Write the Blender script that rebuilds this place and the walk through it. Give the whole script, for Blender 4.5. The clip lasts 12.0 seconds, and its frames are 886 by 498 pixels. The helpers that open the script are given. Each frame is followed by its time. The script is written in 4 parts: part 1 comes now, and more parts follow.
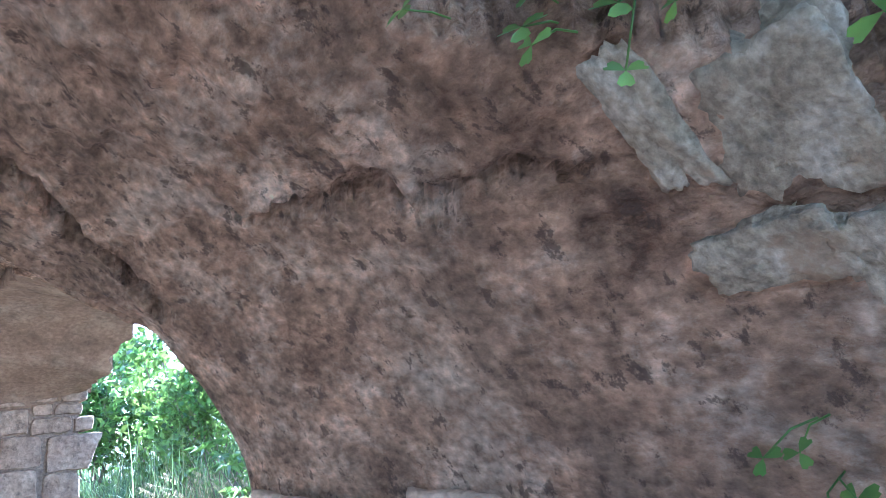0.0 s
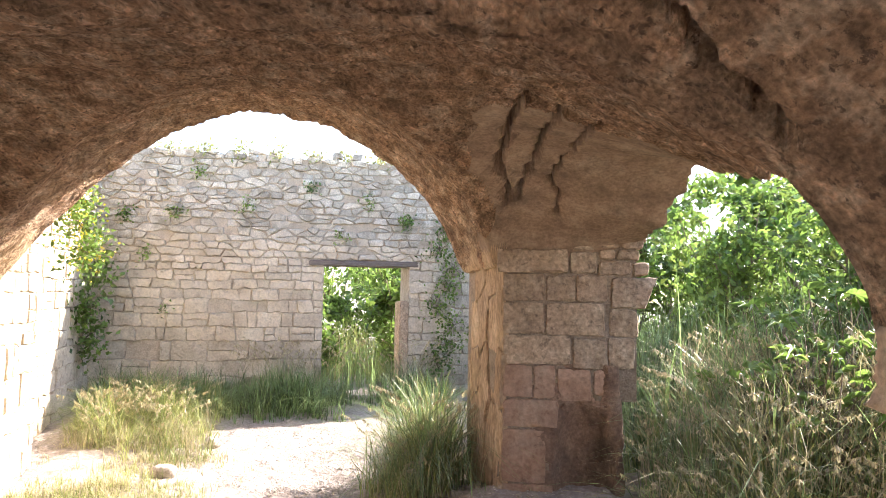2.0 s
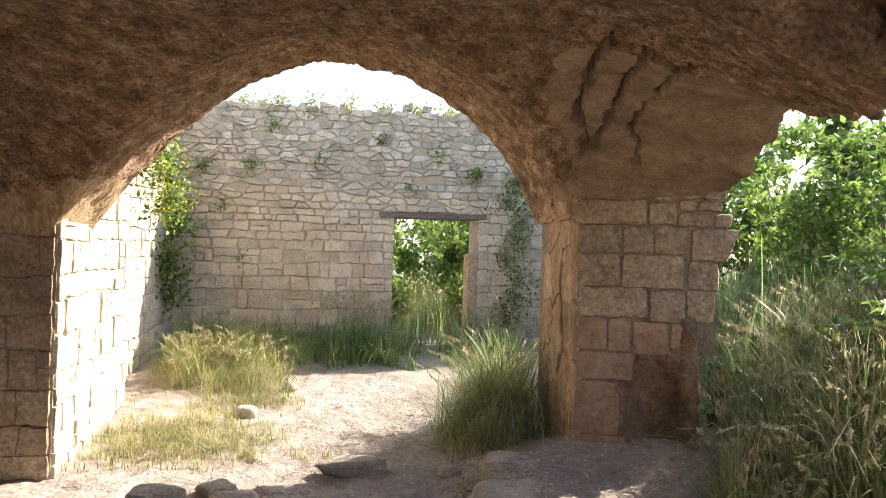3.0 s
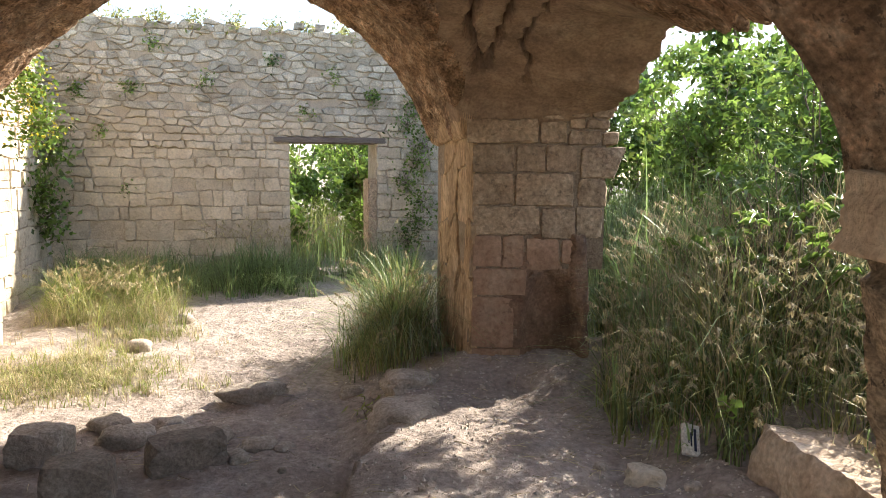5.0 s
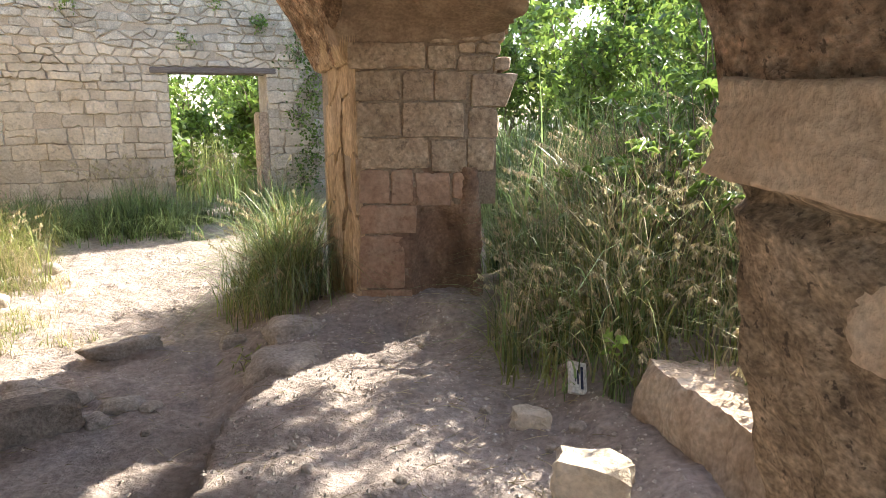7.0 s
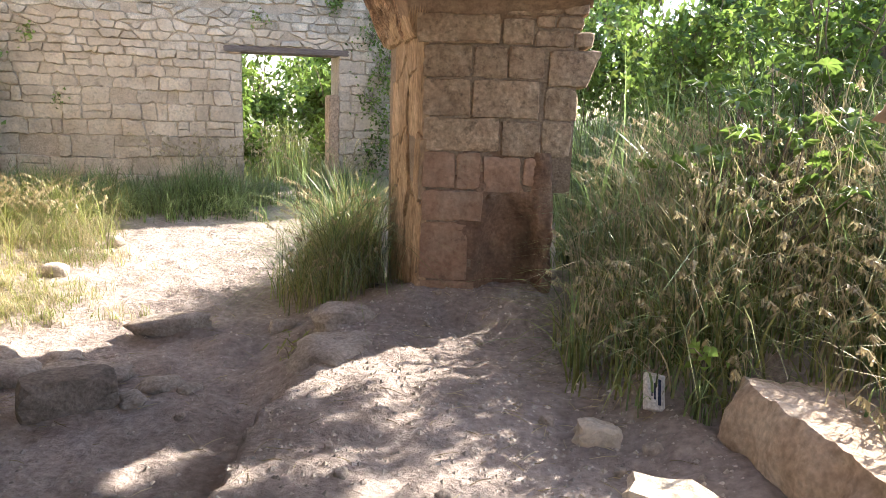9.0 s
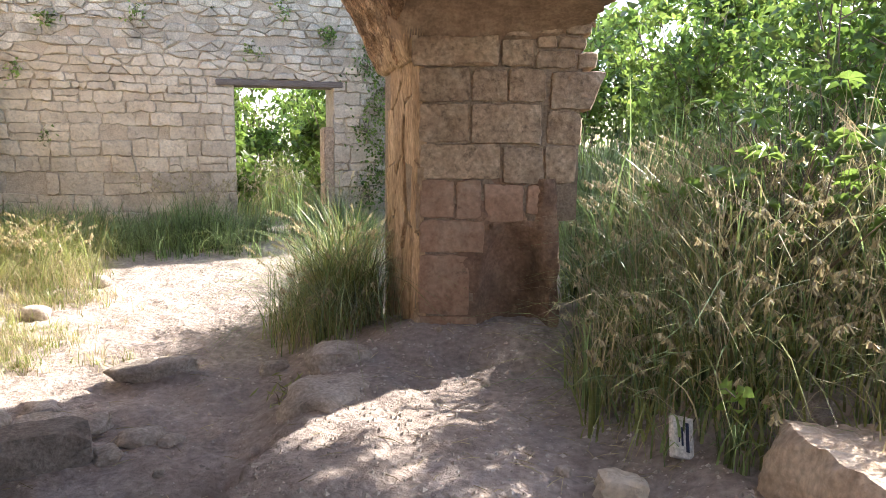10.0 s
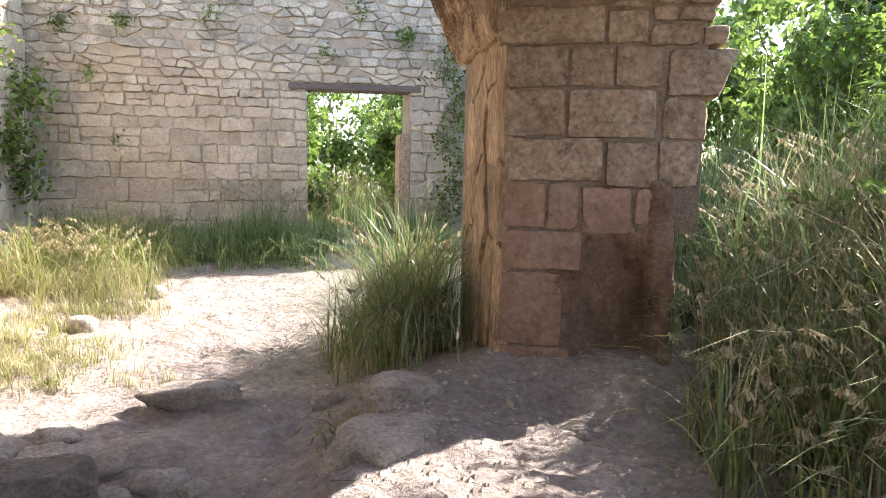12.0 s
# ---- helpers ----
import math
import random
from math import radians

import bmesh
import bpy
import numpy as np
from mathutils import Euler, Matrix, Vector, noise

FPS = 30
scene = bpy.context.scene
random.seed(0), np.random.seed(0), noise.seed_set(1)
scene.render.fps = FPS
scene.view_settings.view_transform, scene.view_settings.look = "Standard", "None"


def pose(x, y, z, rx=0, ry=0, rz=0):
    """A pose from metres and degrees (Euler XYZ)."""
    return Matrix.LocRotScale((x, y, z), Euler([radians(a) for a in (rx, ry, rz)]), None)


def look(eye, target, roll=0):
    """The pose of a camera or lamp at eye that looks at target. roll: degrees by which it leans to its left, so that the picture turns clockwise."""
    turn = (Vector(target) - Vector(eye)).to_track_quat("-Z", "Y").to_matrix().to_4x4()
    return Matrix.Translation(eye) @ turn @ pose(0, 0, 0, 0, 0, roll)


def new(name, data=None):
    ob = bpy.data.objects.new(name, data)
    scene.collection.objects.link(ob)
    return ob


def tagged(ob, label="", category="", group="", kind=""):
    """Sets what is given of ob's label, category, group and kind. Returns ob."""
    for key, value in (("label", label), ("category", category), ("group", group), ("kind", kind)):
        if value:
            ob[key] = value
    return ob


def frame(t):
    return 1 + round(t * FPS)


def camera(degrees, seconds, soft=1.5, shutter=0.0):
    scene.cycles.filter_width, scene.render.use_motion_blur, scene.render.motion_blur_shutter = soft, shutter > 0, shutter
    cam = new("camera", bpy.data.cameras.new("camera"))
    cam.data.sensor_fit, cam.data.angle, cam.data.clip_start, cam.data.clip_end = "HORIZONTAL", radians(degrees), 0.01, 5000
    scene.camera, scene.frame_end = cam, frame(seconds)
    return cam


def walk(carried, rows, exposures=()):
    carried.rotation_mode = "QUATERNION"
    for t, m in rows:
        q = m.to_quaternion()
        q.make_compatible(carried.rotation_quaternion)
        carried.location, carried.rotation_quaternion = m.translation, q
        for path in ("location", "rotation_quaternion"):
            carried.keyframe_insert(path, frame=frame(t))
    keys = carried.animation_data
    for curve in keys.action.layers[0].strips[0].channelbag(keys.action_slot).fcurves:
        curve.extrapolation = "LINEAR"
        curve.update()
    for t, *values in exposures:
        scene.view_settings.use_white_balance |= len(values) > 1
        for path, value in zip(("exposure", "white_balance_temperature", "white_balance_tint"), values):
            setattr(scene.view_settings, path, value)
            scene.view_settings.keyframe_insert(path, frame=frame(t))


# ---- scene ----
cam = camera(65.1, 12.0, 0.85)
PATH = [
    (0, (0.356, -5.643, 1.544), (1.477, -4.05, 1.995), -5.6),
    (0.5, (0.292, -5.619, 1.532), (1.011, -3.799, 1.949), -4.2),
    (1, (0.241, -5.603, 1.505), (0.573, -3.652, 1.796), -3.2),
    (1.5, (0.176, -5.6, 1.472), (0.194, -3.61, 1.668), -1.0),
    (2, (0.12, -5.609, 1.448), (-0.099, -3.626, 1.586), 1.1),
    (2.5, (0.079, -5.6, 1.433), (-0.229, -3.626, 1.522), 2.2),
    (3, (0.039, -5.605, 1.407), (-0.359, -3.645, 1.412), 1.7),
    (3.2, (0.044, -5.625, 1.377), (-0.33, -3.661, 1.332), 1.3),
    (4.8, (0.09, -5.599, 1.377), (-0.097, -3.613, 1.235), 0.9),
    (5, (0.107, -5.577, 1.367), (-0.016, -3.59, 1.167), 0.5),
    (5.5, (0.226, -5.436, 1.355), (0.151, -3.462, 1.045), 0.5),
    (6, (0.337, -5.303, 1.346), (0.319, -3.347, 0.929), 0.3),
    (6.5, (0.399, -5.238, 1.32), (0.452, -3.289, 0.875), -0.8),
    (6.7, (0.363, -5.26, 1.329), (0.485, -3.298, 0.956), -0.1),
    (8.3, (0.269, -5.134, 1.279), (0.266, -3.181, 0.848), 1.1),
    (8.5, (0.278, -5.098, 1.28), (0.218, -3.14, 0.878), 0.7),
    (9, (0.365, -4.888, 1.201), (0.286, -2.928, 0.811), 1.9),
    (9.5, (0.394, -4.744, 1.207), (0.329, -2.779, 0.839), 1.9),
    (10, (0.348, -4.615, 1.157), (0.268, -2.639, 0.858), 0.7),
    (10.5, (0.351, -4.425, 1.063), (0.211, -2.453, 0.764), 1.5),
    (11, (0.356, -4.238, 1.083), (0.083, -2.289, 0.727), 2.0),
    (11.5, (0.247, -4.1, 1.049), (0.0, -2.139, 0.744), 1.1),
    (12, (0.265, -3.869, 1.015), (-0.038, -1.908, 0.768), 1.2),
]
walk(cam, [(t, look(eye, target, roll)) for t, eye, target, roll in PATH],
     [(0, 3.0, 4350, 11), (0.5, 3.12, 4450, 15), (1.0, 2.72, 4350, 18), (1.5, 2.45, 4600, 22), (2.0, 2.22, 6350, 17), (2.5, 1.8, 6700, 12),
      (5.0, 1.45, 6700, 11), (5.5, 1.65, 6650, 10), (6.0, 1.77, 6650, 10), (9.0, 1.87, 6500, 15), (12, 1.90, 6250, 15)])

# ---- world and sun ----
SUN = Vector((0.735, 0.678, 0.76)).normalized()
world = bpy.data.worlds.new("sky")
scene.world = world
world.use_nodes = True
wn = world.node_tree
sky = wn.nodes.new("ShaderNodeTexSky")
sky.sky_type = "NISHITA"
sky.sun_disc = False
sky.sun_elevation = math.asin(SUN.z)
sky.sun_rotation = math.atan2(SUN.x, SUN.y)
wn.nodes["Background"].inputs["Strength"].default_value = 0.15
wn.links.new(sky.outputs[0], wn.nodes["Background"].inputs["Color"])
sun_data = bpy.data.lights.new("sun", "SUN")
sun_data.energy, sun_data.angle, sun_data.color = 5.0, radians(0.6), (1.0, 0.93, 0.82)
sun = new("sun", sun_data)
sun.matrix_world = look((0, 0, 0), tuple(-SUN))


# ---- materials ----
def material(name, colors, scale=3.0, rough=0.9, bump=0.4, fine=60.0, stain=None, per_object=0.0, per_island=0.0, translucent=0.0, bump_dist=0.02, stretch=(1, 1, 1), grainy=0.28, crisp=0.62, edge=0.12, cells=0.0, wash=None):
    """Two-scale noise colour between the given colours, with a fine relief."""
    m = bpy.data.materials.new(name)
    m.use_nodes = True
    nt = m.node_tree
    nd, ln = nt.nodes, nt.links
    bsdf = nd["Principled BSDF"]
    bsdf.inputs["Roughness"].default_value = rough
    bsdf.inputs["Specular IOR Level"].default_value = 0.25 if rough > 0.5 else 0.6
    geo = nd.new("ShaderNodeNewGeometry")
    mp = nd.new("ShaderNodeMapping")
    mp.inputs["Scale"].default_value = stretch
    ln.new(geo.outputs["Position"], mp.inputs["Vector"])
    big = nd.new("ShaderNodeTexNoise")
    big.inputs["Scale"].default_value, big.inputs["Detail"].default_value, big.inputs["Roughness"].default_value = scale, 9, crisp
    ln.new(mp.outputs[0], big.inputs["Vector"])
    ramp = nd.new("ShaderNodeValToRGB")
    els = ramp.color_ramp.elements
    els[0].position, els[1].position = 0.32, 0.68
    els[0].color, els[1].color = (*colors[0], 1), (*colors[-1], 1)
    for k, c in enumerate(colors[1:-1]):
        e = els.new(0.32 + 0.36 * (k + 1) / (len(colors) - 1))
        e.color = (*c, 1)
    ln.new(big.outputs["Fac"], ramp.inputs["Fac"])
    col = ramp.outputs[0]
    if wash:
        broad = nd.new("ShaderNodeTexNoise")
        broad.inputs["Scale"].default_value, broad.inputs["Detail"].default_value, broad.inputs["Roughness"].default_value = wash[1], 10, 0.72
        ln.new(geo.outputs["Position"], broad.inputs["Vector"])
        br = nd.new("ShaderNodeMapRange")
        br.inputs[1].default_value, br.inputs[2].default_value, br.inputs[4].default_value = wash[2] - 0.05, wash[2] + 0.10, wash[3]
        ln.new(broad.outputs["Fac"], br.inputs[0])
        bx = nd.new("ShaderNodeMix")
        bx.data_type = "RGBA"
        ln.new(br.outputs[0], bx.inputs[0])
        ln.new(col, bx.inputs[6])
        bx.inputs[7].default_value = (*wash[0], 1)
        col = bx.outputs[2]
    grain = nd.new("ShaderNodeTexNoise")
    grain.inputs["Scale"].default_value, grain.inputs["Detail"].default_value = fine, 6
    ln.new(mp.outputs[0], grain.inputs["Vector"])
    g2 = nd.new("ShaderNodeMapRange")
    g2.inputs[1].default_value, g2.inputs[2].default_value, g2.inputs[3].default_value, g2.inputs[4].default_value = 0.3, 0.7, 1 - grainy, 1 + grainy * 0.9
    ln.new(grain.outputs["Fac"], g2.inputs[0])
    mul = nd.new("ShaderNodeMix")
    mul.data_type, mul.blend_type = "RGBA", "MULTIPLY"
    mul.inputs[0].default_value = 1.0
    ln.new(col, mul.inputs[6])
    ln.new(g2.outputs[0], mul.inputs[7])
    col = mul.outputs[2]
    vor = None
    if cells:
        warp = nd.new("ShaderNodeTexNoise")
        warp.inputs["Scale"].default_value, warp.inputs["Detail"].default_value = cells * 0.9, 4
        ln.new(geo.outputs["Position"], warp.inputs["Vector"])
        mixv = nd.new("ShaderNodeMix")
        mixv.data_type = "VECTOR"
        mixv.inputs[0].default_value = 0.16
        ln.new(mp.outputs[0], mixv.inputs[4])
        ln.new(warp.outputs["Color"], mixv.inputs[5])
        vor = nd.new("ShaderNodeTexVoronoi")
        vor.inputs["Scale"].default_value = cells
        ln.new(mixv.outputs[1], vor.inputs["Vector"])
        vr = nd.new("ShaderNodeMapRange")
        vr.inputs[1].default_value, vr.inputs[2].default_value, vr.inputs[3].default_value, vr.inputs[4].default_value = 0.15, 0.75, 1.12, 0.68
        ln.new(vor.outputs["Distance"], vr.inputs[0])
        vm = nd.new("ShaderNodeMix")
        vm.data_type, vm.blend_type = "RGBA", "MULTIPLY"
        vm.inputs[0].default_value = 1.0
        ln.new(col, vm.inputs[6])
        ln.new(vr.outputs[0], vm.inputs[7])
        col = vm.outputs[2]
    if stain:
        st = nd.new("ShaderNodeTexNoise")
        st.inputs["Scale"].default_value, st.inputs["Detail"].default_value, st.inputs["Roughness"].default_value = stain[1], 10, 0.7
        ln.new(geo.outputs["Position"], st.inputs["Vector"])
        sr = nd.new("ShaderNodeMapRange")
        sr.inputs[1].default_value, sr.inputs[2].default_value, sr.inputs[4].default_value = stain[2], stain[2] + edge, stain[3]
        ln.new(st.outputs["Fac"], sr.inputs[0])
        mx = nd.new("ShaderNodeMix")
        mx.data_type = "RGBA"
        ln.new(sr.outputs[0], mx.inputs[0])
        ln.new(col, mx.inputs[6])
        mx.inputs[7].default_value = (*stain[0], 1)
        col = mx.outputs[2]
    if per_object or per_island:
        hs = nd.new("ShaderNodeHueSaturation")
        mr = nd.new("ShaderNodeMapRange")
        amount = per_object or per_island
        mr.inputs[3].default_value, mr.inputs[4].default_value = 1 - amount, 1 + amount
        if per_object:
            ln.new(nd.new("ShaderNodeObjectInfo").outputs["Random"], mr.inputs[0])
        else:
            ln.new(geo.outputs["Random Per Island"], mr.inputs[0])
        ln.new(mr.outputs[0], hs.inputs["Value"])
        mh = nd.new("ShaderNodeMapRange")
        mh.inputs[3].default_value, mh.inputs[4].default_value = 0.5 - 0.03 * amount, 0.5 + 0.03 * amount
        ln.new(mr.outputs[0], mh.inputs[0])
        ln.new(mh.outputs[0], hs.inputs["Hue"])
        ln.new(col, hs.inputs["Color"])
        col = hs.outputs[0]
    ln.new(col, bsdf.inputs["Base Color"])
    if bump:
        b2 = nd.new("ShaderNodeBump")
        b2.inputs["Strength"].default_value, b2.inputs["Distance"].default_value = bump, bump_dist
        add = nd.new("ShaderNodeMath")
        add.operation = "ADD"
        ln.new(big.outputs["Fac"], add.inputs[0])
        half = nd.new("ShaderNodeMath")
        half.operation = "MULTIPLY"
        half.inputs[1].default_value = 0.6
        ln.new(grain.outputs["Fac"], half.inputs[0])
        ln.new(half.outputs[0], add.inputs[1])
        height = add.outputs[0]
        if vor:
            sub = nd.new("ShaderNodeMath")
            sub.operation = "SUBTRACT"
            ln.new(height, sub.inputs[0])
            ln.new(vor.outputs["Distance"], sub.inputs[1])
            height = sub.outputs[0]
        ln.new(height, b2.inputs["Height"])
        ln.new(b2.outputs[0], bsdf.inputs["Normal"])
    if translucent:
        tr = nd.new("ShaderNodeBsdfTranslucent")
        ln.new(col, tr.inputs["Color"])
        ms = nd.new("ShaderNodeMixShader")
        ms.inputs[0].default_value = translucent
        ln.new(bsdf.outputs[0], ms.inputs[1])
        ln.new(tr.outputs[0], ms.inputs[2])
        ln.new(ms.outputs[0], nd["Material Output"].inputs["Surface"])
    return m


EARTH = material("dry_earth", [(0.27, 0.222, 0.19), (0.39, 0.328, 0.285), (0.52, 0.45, 0.395)], 2.2, 0.95, 1.0, 26, stain=((0.27, 0.22, 0.18), 1.3, 0.52, 0.5), bump_dist=0.04, crisp=0.80, grainy=0.26)
PLASTER = material("vault_rubble", [(0.17, 0.09, 0.05), (0.52, 0.32, 0.19), (0.93, 0.71, 0.50)], 7.0, 0.95, 1.0, 60, stain=((0.10, 0.062, 0.042), 24.0, 0.565, 0.75), bump_dist=0.06, stretch=(1.0, 0.6, 1.0), grainy=0.45, crisp=0.78, edge=0.05, cells=11.0, wash=((0.36, 0.265, 0.175), 1.7, 0.52, 0.4))
SMOOTH_PLASTER = material("lime_plaster", [(0.21, 0.14, 0.092), (0.34, 0.235, 0.158), (0.46, 0.345, 0.24)], 4.2, 0.95, 0.5, 45, stain=((0.62, 0.50, 0.37), 4.0, 0.62, 0.6), bump_dist=0.02, grainy=0.2, crisp=0.7, wash=((0.15, 0.11, 0.08), 2.2, 0.54, 0.7))
ARCHSTONE = material("arch_stone", [(0.30, 0.19, 0.115), (0.50, 0.345, 0.215), (0.66, 0.50, 0.34)], 5.0, 0.95, 0.9, 40, stain=((0.20, 0.13, 0.085), 7.0, 0.56, 0.6), bump_dist=0.03, grainy=0.25, crisp=0.74, stretch=(1, 1, 0.35), per_object=0.08)
MORTAR = material("lime_mortar", [(0.30, 0.24, 0.175), (0.46, 0.385, 0.295)], 6, 0.95, 0.6, 60)
WALL_MORTAR = material("wall_mortar", [(0.36, 0.295, 0.215), (0.58, 0.49, 0.38)], 9, 0.95, 0.6, 60, grainy=0.2, crisp=0.72)
JOINT = material("dark_mortar", [(0.20, 0.15, 0.11), (0.38, 0.30, 0.22)], 9, 0.95, 0.8, 60)
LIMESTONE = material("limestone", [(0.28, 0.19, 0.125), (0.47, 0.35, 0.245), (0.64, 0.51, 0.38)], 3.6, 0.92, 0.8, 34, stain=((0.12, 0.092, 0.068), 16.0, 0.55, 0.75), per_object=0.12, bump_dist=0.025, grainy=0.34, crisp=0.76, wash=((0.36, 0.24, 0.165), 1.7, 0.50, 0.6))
RED_LIMESTONE = material("reddened_limestone", [(0.28, 0.165, 0.11), (0.41, 0.26, 0.18), (0.52, 0.36, 0.26)], 3.0, 0.93, 0.7, 34, stain=((0.14, 0.09, 0.065), 9.0, 0.57, 0.6), per_object=0.06, bump_dist=0.02, grainy=0.2, crisp=0.74, wash=((0.40, 0.33, 0.25), 2.1, 0.54, 0.6))
RED_EARTH = material("dark_blotched_clay_render", [(0.20, 0.12, 0.08), (0.31, 0.20, 0.138), (0.41, 0.285, 0.20)], 4.0, 0.95, 0.8, 40, stain=((0.06, 0.042, 0.033), 2.2, 0.42, 0.75), edge=0.25, bump_dist=0.03, grainy=0.25, crisp=0.72)
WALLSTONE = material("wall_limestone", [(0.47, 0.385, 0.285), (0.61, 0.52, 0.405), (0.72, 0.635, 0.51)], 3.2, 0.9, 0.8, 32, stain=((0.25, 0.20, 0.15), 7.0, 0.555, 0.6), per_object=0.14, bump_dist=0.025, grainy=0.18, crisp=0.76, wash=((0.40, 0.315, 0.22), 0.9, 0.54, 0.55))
WALLSTONE_JOINED = material("wall_limestone_small", [(0.36, 0.305, 0.235), (0.54, 0.475, 0.385), (0.70, 0.64, 0.54)], 5, 0.9, 0.8, 50, stain=((0.20, 0.17, 0.125), 2.4, 0.53, 0.6), per_island=0.2, crisp=0.72)
ROCK = material("field_stone", [(0.30, 0.25, 0.20), (0.43, 0.365, 0.305), (0.55, 0.49, 0.42)], 5, 0.92, 0.8, 50, per_object=0.12, crisp=0.74)
OLDWOOD = material("weathered_wood", [(0.14, 0.11, 0.09), (0.27, 0.23, 0.20)], 8, 0.85, 0.5, 50, stretch=(1, 1, 12))
GRASS_GREEN = material("green_grass", [(0.10, 0.155, 0.05), (0.31, 0.38, 0.15)], 1.2, 0.38, 0, 20, per_island=0.6, translucent=0.42)
GRASS_DRY = material("dry_grass", [(0.36, 0.29, 0.16), (0.60, 0.51, 0.33)], 1.2, 0.5, 0, 20, per_island=0.4, translucent=0.35)
GRASS_YELLOW = material("yellow_green_grass", [(0.20, 0.235, 0.06), (0.40, 0.40, 0.15)], 1.2, 0.4, 0, 20, per_island=0.35, translucent=0.45)
LEAF = material("leaf_green", [(0.10, 0.165, 0.03), (0.30, 0.38, 0.085)], 0.9, 0.36, 0, 20, per_island=0.55, translucent=0.5)
FLOWER = material("yellow_flower", [(0.62, 0.52, 0.05), (0.72, 0.62, 0.10)], 3, 0.6, 0, 20, translucent=0.3)
MASSROCK = material("pitted_rubble", [(0.17, 0.115, 0.072), (0.42, 0.30, 0.19), (0.68, 0.52, 0.36)], 6.0, 0.95, 0.7, 60, stain=((0.07, 0.05, 0.035), 30.0, 0.575, 0.8), bump_dist=0.04, stretch=(1.0, 1.0, 1.5), grainy=0.42, crisp=0.80, edge=0.05, cells=13.0, wash=((0.44, 0.32, 0.20), 2.4, 0.55, 0.45))
BANDSTONE = material("band_stone", [(0.40, 0.265, 0.165), (0.56, 0.40, 0.265), (0.66, 0.51, 0.36)], 3.2, 0.95, 0.6, 55, stain=((0.16, 0.11, 0.075), 7.0, 0.60, 0.6), bump_dist=0.03, grainy=0.2, crisp=0.72)
ENDSTONE = material("lichened_stone", [(0.15, 0.105, 0.065), (0.35, 0.275, 0.18), (0.56, 0.47, 0.35)], 14.0, 0.95, 0.9, 110, stain=((0.34, 0.22, 0.13), 9.0, 0.52, 0.8), bump_dist=0.015, grainy=0.35, crisp=0.78)
KERB = material("kerb_stone", [(0.33, 0.24, 0.165), (0.48, 0.375, 0.28), (0.66, 0.57, 0.46)], 2.5, 0.92, 0.8, 36, stain=((0.22, 0.14, 0.09), 6.0, 0.56, 0.6), bump_dist=0.03, crisp=0.74)
GRAVEL = material("stone_chips", [(0.33, 0.28, 0.23), (0.50, 0.44, 0.38), (0.66, 0.60, 0.53)], 9, 0.92, 0.4, 60, per_island=0.35)
# field stone darkened: the vault's shade is painted into the colour
SHADED_ROCK = material("shaded_fallen_stone", [(0.17, 0.14, 0.115), (0.27, 0.225, 0.185), (0.38, 0.325, 0.275)], 5, 0.92, 0.8, 50, per_object=0.1, crisp=0.76)
BARK = material("bark", [(0.16, 0.12, 0.09), (0.25, 0.2, 0.15)], 10, 0.9, 0.4, 50)
CARD = material("white_card", [(0.62, 0.6, 0.55), (0.72, 0.7, 0.66)], 12, 0.7, 0.1, 80)
INK = material("dark_print", [(0.03, 0.04, 0.07), (0.04, 0.05, 0.09)], 12, 0.6, 0, 80)


# ---- mesh helpers ----
def mesh_object(name, verts, faces, mat, parent=None, smooth=False):
    me = bpy.data.meshes.new(name)
    me.from_pydata(verts, [], faces)
    me.materials.append(mat)
    if smooth:
        me.polygons.foreach_set("use_smooth", [True] * len(me.polygons))
    me.update()
    ob = new(name, me)
    ob.parent = parent
    return ob


def part(name, bm, mat, parent=None, label="", smooth=False):
    me = bpy.data.meshes.new(name)
    bm.to_mesh(me)
    bm.free()
    me.materials.append(mat)
    if smooth:
        me.polygons.foreach_set("use_smooth", [True] * len(me.polygons))
    ob = new(name, me)
    ob.parent = parent
    return tagged(ob, label)


CU, SU = 0.94, 0.342


def W(u, v, z):
    """The courtyard's axes (u along its walls, v into it) to the world."""
    return Vector((CU * u - SU * v, SU * u + CU * v, z))


def uv_of(x, y):
    return CU * x + SU * y, -SU * x + CU * y


def sstep(a, b, x):
    t = min(1.0, max(0.0, (x - a) / (b - a)))
    return t * t * (3 - 2 * t)


def lin(x, pts):
    """Piecewise linear through (x, y) pairs."""
    for (a, b), (c, d) in zip(pts, pts[1:]):
        if x <= c:
            return b + (d - b) * max(0.0, (x - a) / (c - a))
    return pts[-1][1]


def fbm(x, y, z, octaves=4):
    return noise.fractal(Vector((x, y, z)), 1.0, 2.0, octaves)


# ---- the ground ----
BUMPS = [(-0.30, -0.92, 0.34, 0.26, 0.05), (-0.42, -0.32, 0.22, 0.18, 0.04), (-0.25, -1.9, 0.30, 0.25, 0.04), (0.75, -0.35, 0.3, 0.2, 0.08), (0.2, -1.4, 0.5, 0.3, 0.04), (-1.7, -0.25, 0.3, 0.12, 0.07), (-1.25, -0.45, 0.25, 0.2, 0.04)]


